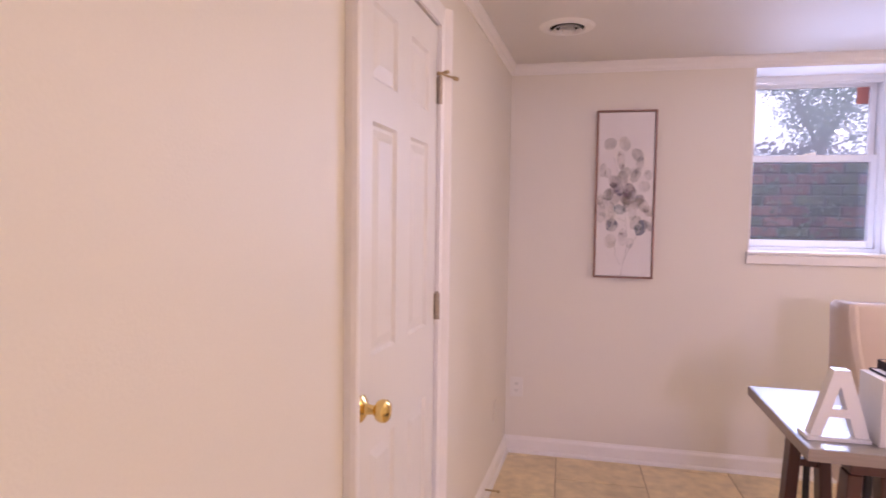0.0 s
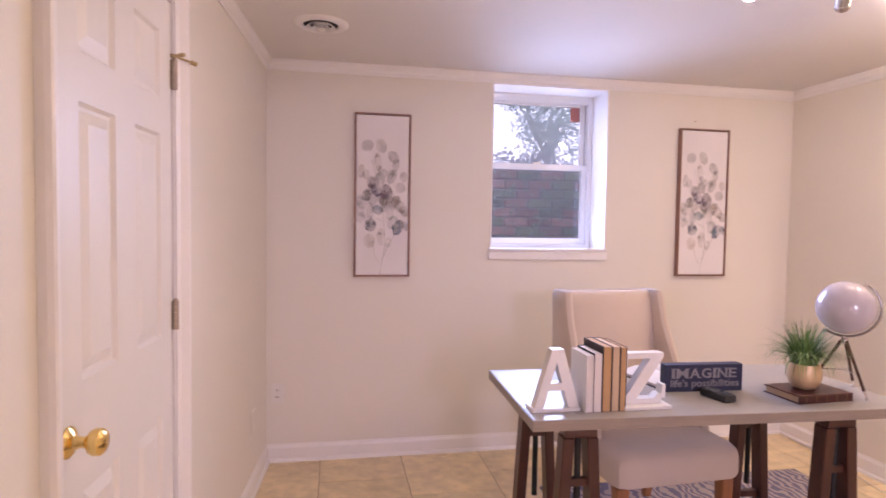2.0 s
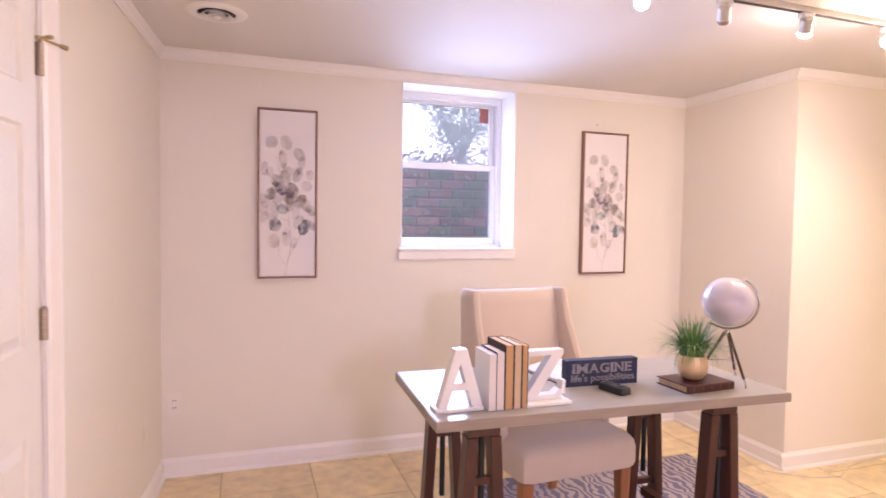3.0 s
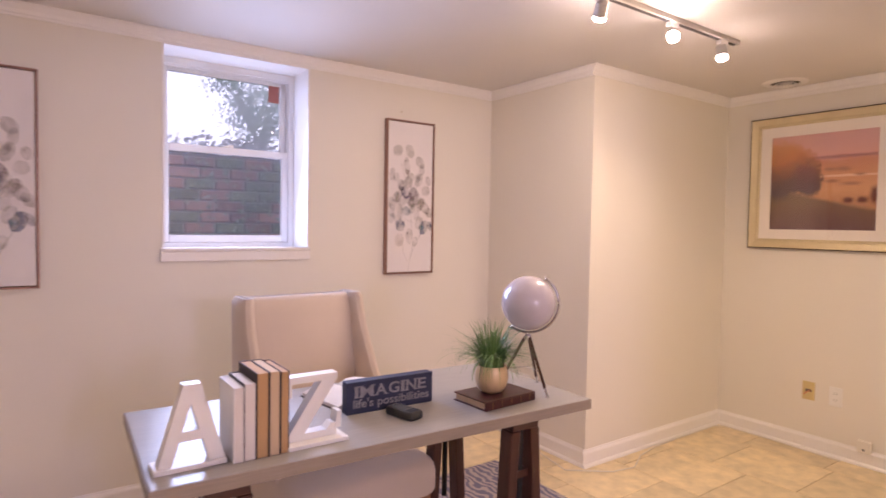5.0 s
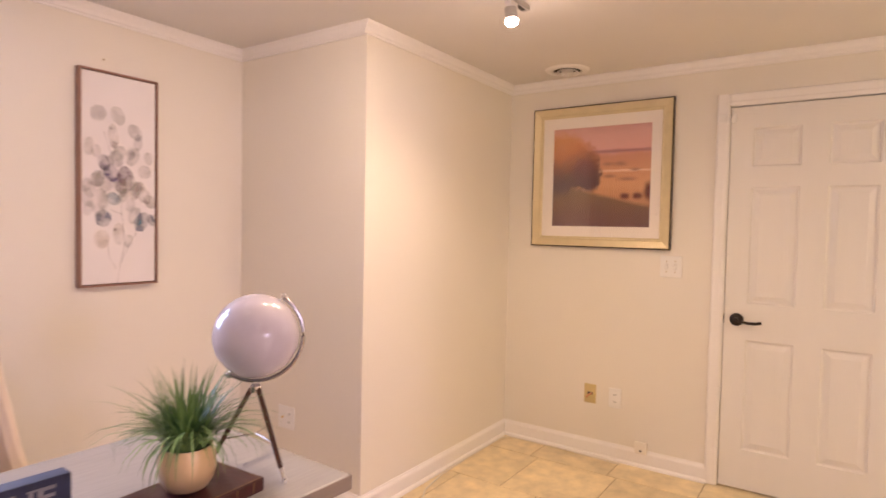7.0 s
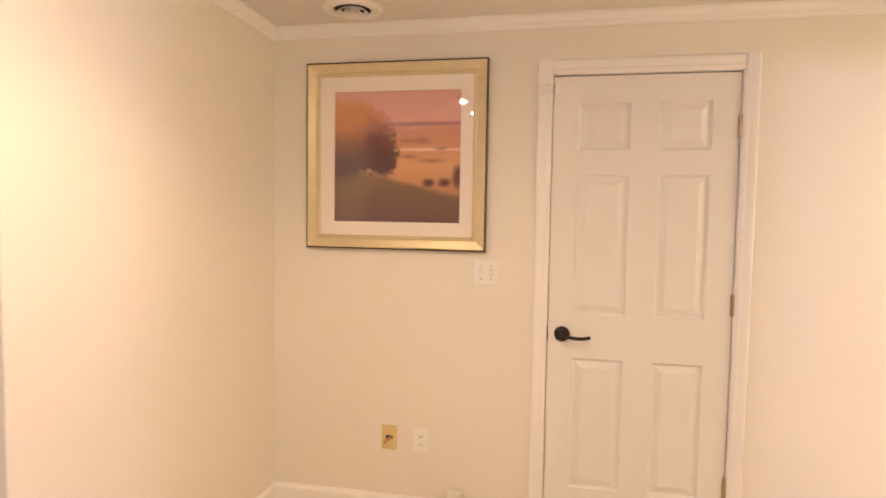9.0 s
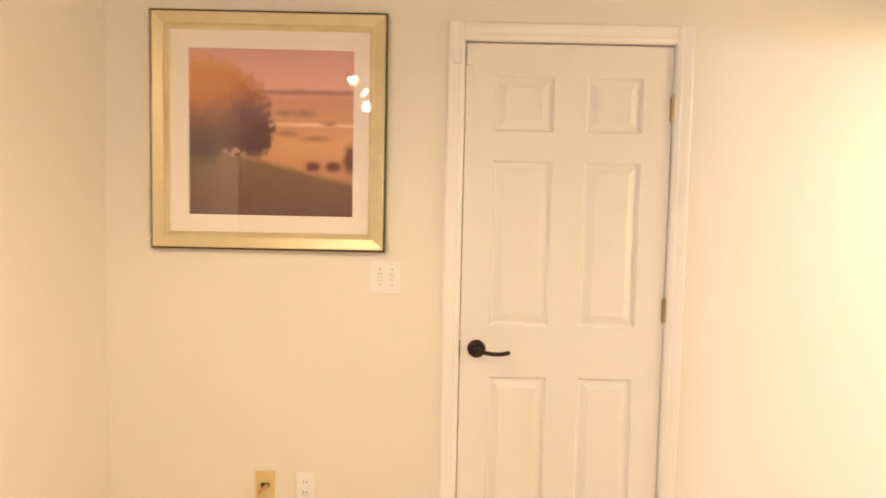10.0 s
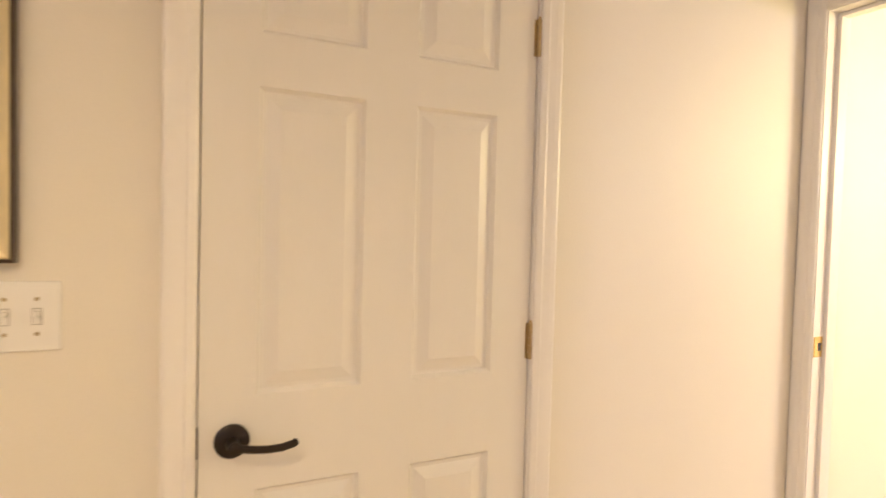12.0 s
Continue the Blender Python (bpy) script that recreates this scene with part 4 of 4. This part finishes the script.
for b in ((-0.684, 0.684, -0.310, -0.3085, 0.0015, 0.0345), (-0.684, 0.684, 0.3085, 0.310, 0.0015, 0.0345), (-0.684, -0.6825, -0.308, 0.308, 0.0015, 0.0345), (0.6825, 0.684, -0.308, 0.308, 0.0015, 0.0345)):
    part("edge_band", one_box(*b), EDGEBAND, desk, "brownish wood-grain edge band")


def trestle(x, y):
    t = thing("trestle", pose(x, y, 0, 0, 0, -2.2), "dark cherry wooden trestle holding up the desk", "trestle", "desk trestles")
    bm = bmesh.new()
    box(bm, -0.055, 0.055, -0.255, 0.255, 0.712, 0.757, 0.004)
    part("top_beam", bm, TRESTLE, t)
    for y in (-0.225, 0.225):
        for s in (-1, 1):
            bm = bmesh.new()
            loft(bm, [[(s * a - 0.019, y - 0.030, z), (s * a + 0.019, y - 0.030, z), (s * a + 0.019, y + 0.030, z), (s * a - 0.019, y + 0.030, z)] for a, z in ((0.080, 0.0), (0.040, 0.7115))])
            bmesh.ops.bevel(bm, geom=list(bm.edges), offset=0.003, segments=1, affect="EDGES")
            part("leg", bm, TRESTLE, t)
        part("cross_bar", one_box(-0.048, 0.048, y - 0.012, y + 0.012, 0.545, 0.570), TRESTLE, t)
        part("cross_bar", one_box(-0.062, 0.062, y - 0.012, y + 0.012, 0.245, 0.270), TRESTLE, t)
        bm = bmesh.new()
        rod(bm, (0, y, 0.300), (0, y, 0.7115), 0.011, seg=10)
        part("post", bm, IRON, t, "thin dark adjustable post")
    part("stretcher", one_box(-0.020, 0.020, -0.210, 0.210, 0.200, 0.2345), TRESTLE, t)


trestle(1.178, 3.552)
trestle(2.122, 3.516)


# ---- chair ----
chair = thing("wing_chair", pose(1.750, 3.965, 0, 0, 0, 3.5), "oatmeal linen wing-back chair with honey wood legs", "chair")
bm = bmesh.new()
loft(bm, [soft_rect(-0.288 + e, 0.300 - e, -0.305 + e, 0.255, z, 0.05) for z, e in ((0.345, 0.020), (0.352, 0.006), (0.37, 0.0), (0.44, 0.0), (0.468, 0.006), (0.486, 0.022), (0.497, 0.055), (0.503, 0.11))])
part("seat", bm, LINEN, chair, smooth=True)
bm = bmesh.new()


def back_ring(z, e):
    k = (z - 0.40) / 0.66
    y0 = 0.20 + 0.075 * k
    return soft_rect(-0.240, 0.240, y0 + e, y0 + 0.105 - e, z, 0.03)


loft(bm, [back_ring(z, e) for z, e in ((0.40, 0.0), (0.55, -0.006), (0.70, -0.010), (0.85, -0.006), (1.00, 0.0), (1.052, 0.006), (1.066, 0.018), (1.072, 0.034))])
part("backrest", bm, LINEN, chair, smooth=True)
for s in (-1, 1):
    rings = []
    for z, yf, xo in ((0.345, -0.135, 0.292), (0.45, -0.130, 0.292), (0.53, -0.105, 0.290), (0.60, -0.045, 0.286), (0.67, 0.035, 0.282), (0.75, 0.100, 0.283), (0.84, 0.145, 0.280), (0.93, 0.190, 0.277), (1.02, 0.218, 0.275), (1.056, 0.225, 0.273), (1.074, 0.237, 0.265)):
        k = (z - 0.40) / 0.66
        a, b = xo - 0.050 - (0.0 if z < 1.06 else -0.008), xo
        rings.append([(s * x, y, zz) for x, y, zz in soft_rect(a, b, yf, 0.20 + 0.075 * k + (0.122 if z < 1.06 else 0.105), z, 0.028)])
    bm = bmesh.new()
    loft(bm, rings)
    part("wing", bm, LINEN, chair, smooth=True)
for x, y in ((-0.245, -0.255), (0.245, -0.255), (-0.235, 0.24), (0.235, 0.24)):
    bm = bmesh.new()
    k = 0.045 if y > 0 else 0.0
    loft(bm, [soft_rect(x - r, x + r, y + d - r, y + d + r, z, 0.006) for z, r, d in ((0.010, 0.019, k), (0.20, 0.024, k * 0.4), (0.3445, 0.028, 0))])
    part("leg", bm, LEGWOOD, chair, smooth=True)

# ---- rug ----
bm = bmesh.new()
box(bm, -0.77, 0.77, -1.05, 1.05, 0.004, 0.013, 0.003)
rug = part("rug", bm, RUG)
rug.matrix_world = pose(2.225, 3.385, 0)
tagged(rug, "slate-blue patterned rug lying on the tiles under the desk", "rug")

# ---- things on the desk ----
def wedge_letter(bm, h, pieces, y0, y1):
    for a0, a1, b0, b1, za, zb in pieces:
        prism(bm, [(a0, za), (a1, za), (b1, zb), (b0, zb)], y0, y1)


la = thing("letter_bookend", pose(1.094, 3.345, DZ), "white wooden letter A bookend leaning against the books", "bookend", "letter bookends")
bm = bmesh.new()
box(bm, -0.086, 0.078, -0.026, 0.045, 0, 0.012, 0.002)
part("base", bm, LETTER, la)
bm = bmesh.new()


def edge(z, side, inner):
    """Sides of the letter A at height z."""
    k = (z - 0.012) / 0.190
    out = 0.076 - 0.056 * k
    wide = (0.030 if side < 0 else 0.036)
    return side * (out - (wide if inner else 0))


for za, zb, full in ((0.0125, 0.068, False), (0.068, 0.092, True), (0.092, 0.158, False), (0.158, 0.202, True)):
    if full:
        wedge_letter(bm, 0, [(edge(za, -1, 0), edge(za, 1, 0), edge(zb, -1, 0), edge(zb, 1, 0), za, zb)], -0.018, 0.018)
    else:
        for s in (-1, 1):
            a = sorted((edge(za, s, 0), edge(za, s, 1)))
            b = sorted((edge(zb, s, 0), edge(zb, s, 1)))
            wedge_letter(bm, 0, [(a[0], a[1], b[0], b[1], za, zb)], -0.018, 0.018)
part("letter", bm, LETTER, la)
lz = thing("letter_bookend", pose(1.398, 3.345, DZ), "white wooden letter Z bookend leaning against the books", "bookend", "letter bookends")
bm = bmesh.new()
box(bm, -0.080, 0.088, -0.048, 0.045, 0, 0.012, 0.002)
part("base", bm, LETTER, lz)
bm = bmesh.new()
wedge_letter(bm, 0, [(-0.070, -0.026, 0.022, 0.066, 0.030, 0.165), (-0.074, 0.066, -0.074, 0.066, 0.0125, 0.030), (0.062, 0.078, 0.068, 0.080, 0.0302, 0.075),
                     (-0.060, 0.068, -0.060, 0.068, 0.165, 0.183), (-0.072, -0.0605, -0.070, -0.0605, 0.130, 0.183), (0.036, 0.0615, 0.052, 0.0615, 0.0302, 0.045)], -0.018, 0.018)
part("letter", bm, LETTER, lz)


def book(x, w, h, d, pages, label, lean=0.0, cover=COVER):
    """A closed book standing upright, its fore edge to -y."""
    b = thing("book", pose(x, 3.300, DZ, 0, lean, 0), label, "book", "books between the letters")
    bm = bmesh.new()
    for a in ((0, 0.002, 0, d, 0, h), (w - 0.002, w, 0, d, 0, h), (0.0021, w - 0.0021, d - 0.004, d, 0, h)):
        box(bm, *a, 0.0006, 1)
    part("cover", bm, cover, b)
    part("page_block", one_box(0.0022, w - 0.0022, 0.002, d - 0.0045, 0.0005, h - 0.002), pages, b)


xb = 1.182
for w, h, d, pg, lb, cv in ((0.024, 0.186, 0.130, PAGES_WHITE, "slim standing book with white covers and pages", LETTER), (0.030, 0.192, 0.135, PAGES_WHITE, "standing book with dark covers and white pages", COVER),
                            (0.031, 0.214, 0.155, PAGES_TAN, "tall standing book with dark covers and tan pages", COVER), (0.028, 0.214, 0.155, PAGES_CREAM, "tall standing book with dark covers and cream pages", COVER),
                            (0.022, 0.211, 0.150, PAGES_TAN, "tall slim standing book with dark covers and tan pages", COVER)):
    book(xb, w, h, d, pg, lb, 0.0, cv)
    xb += w + 0.0008

sign = thing("wood_sign", pose(1.722, 3.474, DZ, 0, 0, -2.5), "navy distressed wooden block sign with grey lettering", "sign")
bm = bmesh.new()
box(bm, -0.153, 0.153, -0.002, 0.036, 0, 0.100, 0.002)
part("block", bm, NAVY, sign)


def lettering(text, x, z, width, height, bold, parent, y):
    """Flat letters fitted to a width and cap height."""
    cu = bpy.data.curves.new("lettering", "FONT")
    cu.body, cu.size, cu.extrude, cu.offset = text, 0.05, 0.0004, bold
    tmp = new("lettering", cu)
    me = bpy.data.meshes.new_from_object(tmp.evaluated_get(bpy.context.evaluated_depsgraph_get()))
    bpy.data.objects.remove(tmp)
    xs, ys = [v.co.x for v in me.vertices], [v.co.y for v in me.vertices]
    sx, sy = width / (max(xs) - min(xs)), height / (max(ys) - min(ys))
    lx, ly = min(xs), min(ys)
    for v in me.vertices:
        v.co = ((v.co.x - lx) * sx + x, y - v.co.z, (v.co.y - ly) * sy + z)
    me.materials.append(SIGNTEXT)
    ob = new("lettering", me)
    ob.parent = parent
    return ob


# capitals one by one, with flat slab feet: letter, width, and where its feet are (across from 0 to 1, bottom and top)
x = -0.128
for letter, wide, low, high in (("I", 0.012, (0.5,), (0.5,)), ("M", 0.046, (0.08, 0.92), (0.06, 0.94)), ("A", 0.040, (0.06, 0.94), ()), ("G", 0.038, (), ()),
                                ("I", 0.012, (0.5,), (0.5,)), ("N", 0.038, (0.08,), (0.06, 0.92)), ("E", 0.030, (0.12,), (0.12,))):
    lettering(letter, x, 0.050, wide, 0.036, 0.0010, sign, -0.0028)
    for at, z in [(f, 0.050) for f in low] + [(f, 0.0828) for f in high]:
        part("serif", one_box(x + at * wide - 0.0074, x + at * wide + 0.0074, -0.0033, -0.0024, z, z + 0.0032), SIGNTEXT, sign)
    x += wide + 0.0065
lettering("life's possibilities", -0.132, 0.010, 0.270, 0.036, 0.0006, sign, -0.0028)

dev = thing("remote_control", pose(1.718, 3.385, DZ, 0, 0, 14), "small black remote handset lying by the sign", "remote control")
bm = bmesh.new()
loft(bm, [soft_rect(-0.029 + e, 0.029 - e, -0.056 + e, 0.060 - e, z, 0.012) for z, e in ((0, 0.003), (0.004, 0), (0.018, 0), (0.024, 0.003), (0.026, 0.007))])
part("body", bm, BLACK, dev, smooth=True)
bm = bmesh.new()
box(bm, -0.019, 0.019, -0.012, 0.045, 0.0255, 0.0268, 0.0004, 1)
part("display", bm, SCREEN, dev, "dark glossy display")
for x in (-0.012, 0.0, 0.012):
    for y in (-0.040, -0.027):
        part("key", one_box(x - 0.004, x + 0.004, y - 0.004, y + 0.004, 0.0255, 0.0275), SCREEN, dev)

rb = thing("leather_book", pose(2.063, 3.366, DZ, 0, 0, 3), "burgundy leather-bound book lying under the plant pot", "book")
bm = bmesh.new()
for b in ((-0.114, 0.114, -0.080, 0.080, 0.0, 0.004), (-0.114, 0.114, -0.080, 0.080, 0.025, 0.029), (-0.114, 0.114, -0.080, -0.074, 0.0041, 0.0249)):
    box(bm, *b, 0.0015, 2)
part("cover", bm, LEATHER, rb)
part("page_block", one_box(-0.107, 0.109, -0.0735, 0.074, 0.0042, 0.0248), PAGES_CREAM, rb, "cream page block")
part("tooling", boxes((-0.110, -0.107, -0.077, 0.077, 0.0291, 0.0294), (0.107, 0.110, -0.077, 0.077, 0.0291, 0.0294), (-0.107, 0.107, -0.077, -0.074, 0.0291, 0.0294), (-0.107, 0.107, 0.074, 0.077, 0.0291, 0.0294)), GILT, rb, "thin gilt border")
for x in (-0.085, -0.043, 0.0, 0.043, 0.085):
    part("spine_band", one_box(x, x + 0.003, -0.0806, -0.0801, 0.004, 0.025), GILT, rb, "gilt spine band")

plant = thing("potted_grass", pose(2.052, 3.372, DZ + 0.0295), "green grass plant in a round champagne gold pot", "plant")
bm = bmesh.new()
lathe(bm, [(0.028, 0.0), (0.039, 0.005), (0.051, 0.023), (0.0565, 0.044), (0.0555, 0.066), (0.051, 0.086), (0.049, 0.091), (0.0455, 0.090), (0.0455, 0.083)], 36)
part("pot", bm, POT, plant, "hammered champagne gold pot", smooth=True)
bm = bmesh.new()
lathe(bm, [(0.0452, 0.0838), (0.03, 0.088), (0.002, 0.092)], 20)
part("soil", bm, SOIL, plant)
rnd = random.Random(7)
bm = bmesh.new()
for i in range(420):
    a, r = rnd.uniform(0, 2 * math.pi), 0.040 * math.sqrt(rnd.random())
    spread = rnd.uniform(0.2, 1.6) if i < 300 else rnd.uniform(1.4, 2.3)
    length = rnd.uniform(0.11, 0.185) if i < 300 else rnd.uniform(0.12, 0.20)
    p = Vector((r * math.cos(a), r * math.sin(a), 0.088))
    d = Vector((math.cos(a + rnd.uniform(-0.5, 0.5)), math.sin(a + rnd.uniform(-0.5, 0.5)), 0))
    side = Vector((-d.y, d.x, 0)) * rnd.uniform(0.0016, 0.0030)
    rows, tilt = [], spread * 0.35
    for k in range(6):
        f = k / 5
        wv = side * (1 - f * f) * (1.0 if k else 0.7)
        rows.append((bm.verts.new(p - wv), bm.verts.new(p + wv)) if k < 5 else (bm.verts.new(p),))
        p = p + (d * math.sin(tilt) + Vector((0, 0, 1)) * math.cos(tilt)) * length / 5
        tilt += spread * 0.26
    for q, s in zip(rows, rows[1:]):
        bm.faces.new((q[0], q[1], s[1], s[0]) if len(s) == 2 else (q[0], q[1], s[0]))
part("foliage", bm, GRASS, plant, "thin green grass blades")

globe = thing("tripod_globe", pose(2.240, 3.397, DZ, 0, 0, -44), "pearl white globe on a small dark tripod", "globe")
bm = bmesh.new()
R, GC = 0.0970, 0.315
bmesh.ops.create_uvsphere(bm, u_segments=48, v_segments=28, radius=R)
bmesh.ops.translate(bm, vec=(0, 0, GC), verts=bm.verts)
part("ball", bm, GLOBE, globe, smooth=True)
up = Vector((math.sin(radians(34)), 0, math.cos(radians(34))))
across = Vector((up.z, 0, -up.x))
c = Vector((0, 0, GC))
bm = bmesh.new()
tube(bm, [c + (up * math.cos(t) + across * math.sin(t)) * (R + 0.009) for t in (math.pi * k / 28 for k in range(29))], 0.0048, 8)
part("meridian", bm, STEEL, globe, "silver half-ring meridian", smooth=True)
for s in (-1, 1):
    bm = bmesh.new()
    rod(bm, c + up * s * (R - 0.002), c + up * s * (R + 0.020), 0.0032)
    rod(bm, c + up * s * (R + 0.014) - across * 0.008, c + up * s * (R + 0.014) + across * 0.008, 0.0045)
    part("pin", bm, CHROME, globe, "silver axis pin")
bm = bmesh.new()
lathe(bm, [(0.006, 0.180), (0.014, 0.184), (0.014, 0.198), (0.007, 0.204), (0.006, 0.2075)], 20)
part("hub", bm, CHROME, globe, "silver tripod hub")
for t in (-50, 70, 190):
    e = Vector((math.cos(radians(t)), math.sin(radians(t)), 0))
    bm = bmesh.new()
    rod(bm, e * 0.010 + Vector((0, 0, 0.192)), e * 0.098 + Vector((0, 0, 0.030)), 0.0078, 0.0068, square=True)
    leg = part("leg", bm, TRESTLE, globe, "dark wooden tripod leg")
    bm = bmesh.new()
    rod(bm, e * 0.098 + Vector((0, 0, 0.030)), e * 0.111 + Vector((0, 0, 0.008)), 0.0045, 0.004)
    rod(bm, e * 0.111 + Vector((0, 0, 0.008)), e * 0.113 + Vector((0, 0, 0.0)), 0.0065, 0.007)
    part("foot", bm, CHROME, leg, "silver foot tip")
bm = bmesh.new()
for t in (-50, 70, 190):
    e = Vector((math.cos(radians(t)), math.sin(radians(t)), 0))
    rod(bm, (0, 0, 0.085), e * 0.064 + Vector((0, 0, 0.080)), 0.0018, seg=6)
part("spreader", bm, CHROME, globe, "thin silver spreader rods")

ob_ = thing("open_book", pose(1.690, 3.665, DZ, 0, 0, 10), "open white-paged book lying face up on the desk", "book")
bm = bmesh.new()
for s in (-1, 1):
    prof = [(0.0, 0.004), (0.012, 0.020), (0.035, 0.030), (0.07, 0.030), (0.115, 0.021), (0.140, 0.012), (0.141, 0.003), (0.0, 0.003)]
    prism(bm, [(s * x + s * 0.0004, z) for x, z in prof], -0.105, 0.105)
part("page_block", bm, PAGES_WHITE, ob_, "curved white pages", smooth=True)
part("cover", one_box(-0.147, 0.147, -0.110, 0.110, 0.0, 0.0028), COVER, ob_)

# ---- outside the window ----
tagged(part("ground", boxes((-60, 60, 6.42, 300, 1.30, 1.84), (0.6, 3.6, 5.36, 6.28, 0.90, 1.0)), EARTH), "grassy ground level with the window well's top", "ground", kind="structure")
tagged(part("exterior_wall", boxes((-0.5, 1.31, 5.351, 5.36, 0.6, 2.6), (2.065, 4.8, 5.351, 5.36, 0.6, 2.6)), MORTAR), "plain outer face of the basement wall", "wall", kind="structure")
well = part("window_well_wall", boxes((0.6, 3.6, 6.30, 6.42, 0.9, 1.86), (0.48, 0.6, 5.36, 6.42, 0.9, 1.86), (3.6, 3.72, 5.36, 6.42, 0.9, 1.86)), MORTAR)
tagged(well, "mossy red brick retaining wall of the window well", "retaining wall", kind="structure")


def shrub(name, x, y, z, rx, rz, count, size, mat, seed, label, trunk=None):
    """Many small leaves round a few limbs, with gaps and an uneven outline."""
    t = thing(name, pose(x, y, z), label, "tree" if trunk else "shrub")
    r = random.Random(seed)
    bm = bmesh.new()
    h = trunk or 0.02
    if trunk:
        rod(bm, (0, 0, -0.02), (0.02, 0, h), 0.06, 0.04, 8)
    tips = []
    for i in range(14):
        a = 2 * math.pi * i / 14 + r.uniform(-0.3, 0.3)
        tip = Vector((math.cos(a) * rx * r.uniform(0.2, 0.95), math.sin(a) * rx * r.uniform(0.2, 0.95), h + rz * r.uniform(0.1, 1.9)))
        rod(bm, (0.01, 0, h * 0.95), tip, 0.011 if trunk else 0.008, 0.004, 5)
        tips.append(tip)
    part("trunk", bm, BARK, t)
    bm = bmesh.new()
    for i in range(count):
        c = r.choice(tips) + Vector([r.gauss(0, 0.26) * k for k in (rx, rx, rz)])
        n = Vector([r.uniform(-1, 1) for _ in range(3)]).normalized()
        u = n.orthogonal().normalized() * size * r.uniform(0.6, 1.3)
        v = n.cross(u) * 0.6
        bm.faces.new([bm.verts.new(c + k) for k in (u, v, -u, -v)])
    part("crown", bm, mat, t, "small scattered leaves")


shrub("garden_tree", 2.66, 7.7, 1.84, 0.42, 0.36, 4800, 0.018, FOLIAGE, 3, "small leafy garden tree under a white sky", 0.26)
for i, (x, y) in enumerate(((1.35, 6.72), (1.8, 6.80), (2.25, 6.70), (2.7, 6.78), (3.1, 6.72))):
    shrub("garden_shrub", x, y, 1.84, 0.24, 0.085, 320, 0.022, SHRUB, 20 + i, "low dull purple-green shrub above the brick wall")

bm = bmesh.new()
rnd = random.Random(5)
for i in range(240):
    c = Vector((2.05 + rnd.gauss(0, 0.24), 6.265 + rnd.uniform(-0.012, 0.012), rnd.uniform(1.14, 1.84)))
    n = Vector((rnd.uniform(-0.5, 0.5), -1, rnd.uniform(-0.2, 0.8))).normalized()
    u = n.orthogonal().normalized() * rnd.uniform(0.010, 0.020)
    v = n.cross(u) * rnd.uniform(0.6, 0.9)
    bm.faces.new([bm.verts.new(c + k) for k in (u, (u + v) * 0.7, v, -u, -v, (u - v) * 0.7)])
tagged(part("wall_ivy", bm, FOLIAGE), "sparse green ivy clinging to the brick wall", "ivy", kind="stuff")

# ---- bricks of the window well, tiles of the floor ----
brick_mesh = []
for mat in (BRICK, MOSSBRICK):
    bm = bmesh.new()
    box(bm, -0.098, 0.098, -0.014, 0.0, -0.034, 0.034, 0.006, 1)
    me = bpy.data.meshes.new("brick")
    bm.to_mesh(me)
    bm.free()
    me.materials.append(mat)
    brick_mesh.append(me)
rnd = random.Random(11)
for row in range(9):
    for col in range(9):
        x, z = 1.15 + col * 0.208 + (0.104 if row % 2 else 0), 1.175 + row * 0.0785
        ob = new("brick", brick_mesh[1 if rnd.random() < 0.30 + 0.35 * math.exp(-((x - 2.0) / 0.35) ** 2) else 0])
        ob.matrix_world = pose(x, 6.30 + rnd.uniform(-0.004, 0.004), z, rnd.uniform(-1.5, 1.5), rnd.uniform(-1, 1), rnd.uniform(-2, 2))
        ob.parent = well

floor = part("floor", one_box(-0.8, 5.15, -3.1, YN + 0.05, -0.12, -0.003), GROUT)
tagged(floor, "square tan stone-look floor tiles in staggered rows", "floor", kind="structure")
P = 0.472
full = bmesh.new()
box(full, 0.0025, P - 0.0025, 0.0025, P - 0.0025, -0.010, 0.0, 0.002, 1)
tile_me = bpy.data.meshes.new("tile")
full.to_mesh(tile_me)
full.free()
tile_me.materials.append(TILE)
for k in range(-2, 10):
    first = 4.94 if k % 2 else 4.68
    if k == 9:
        first = 4.734
    for j in range(-1, 17):
        y = first - (j + 1) * P
        x = 0.307 + k * P
        if y > YN + 0.04 or y + P < -3.0:
            continue
        if y + P > YN + 0.04 or x + P > 5.10 or y < -3.05:
            bm = bmesh.new()
            box(bm, 0.0025, min(P, 5.10 - x) - 0.0025, 0.0025, min(P, YN + 0.045 - y) - 0.0025, -0.010, 0.0, 0.002, 1)
            me = bpy.data.meshes.new("tile")
            bm.to_mesh(me)
            bm.free()
            me.materials.append(TILE)
        else:
            me = tile_me
        ob = new("tile", me)
        ob.location = (x, y, 0)
        ob.parent = floor
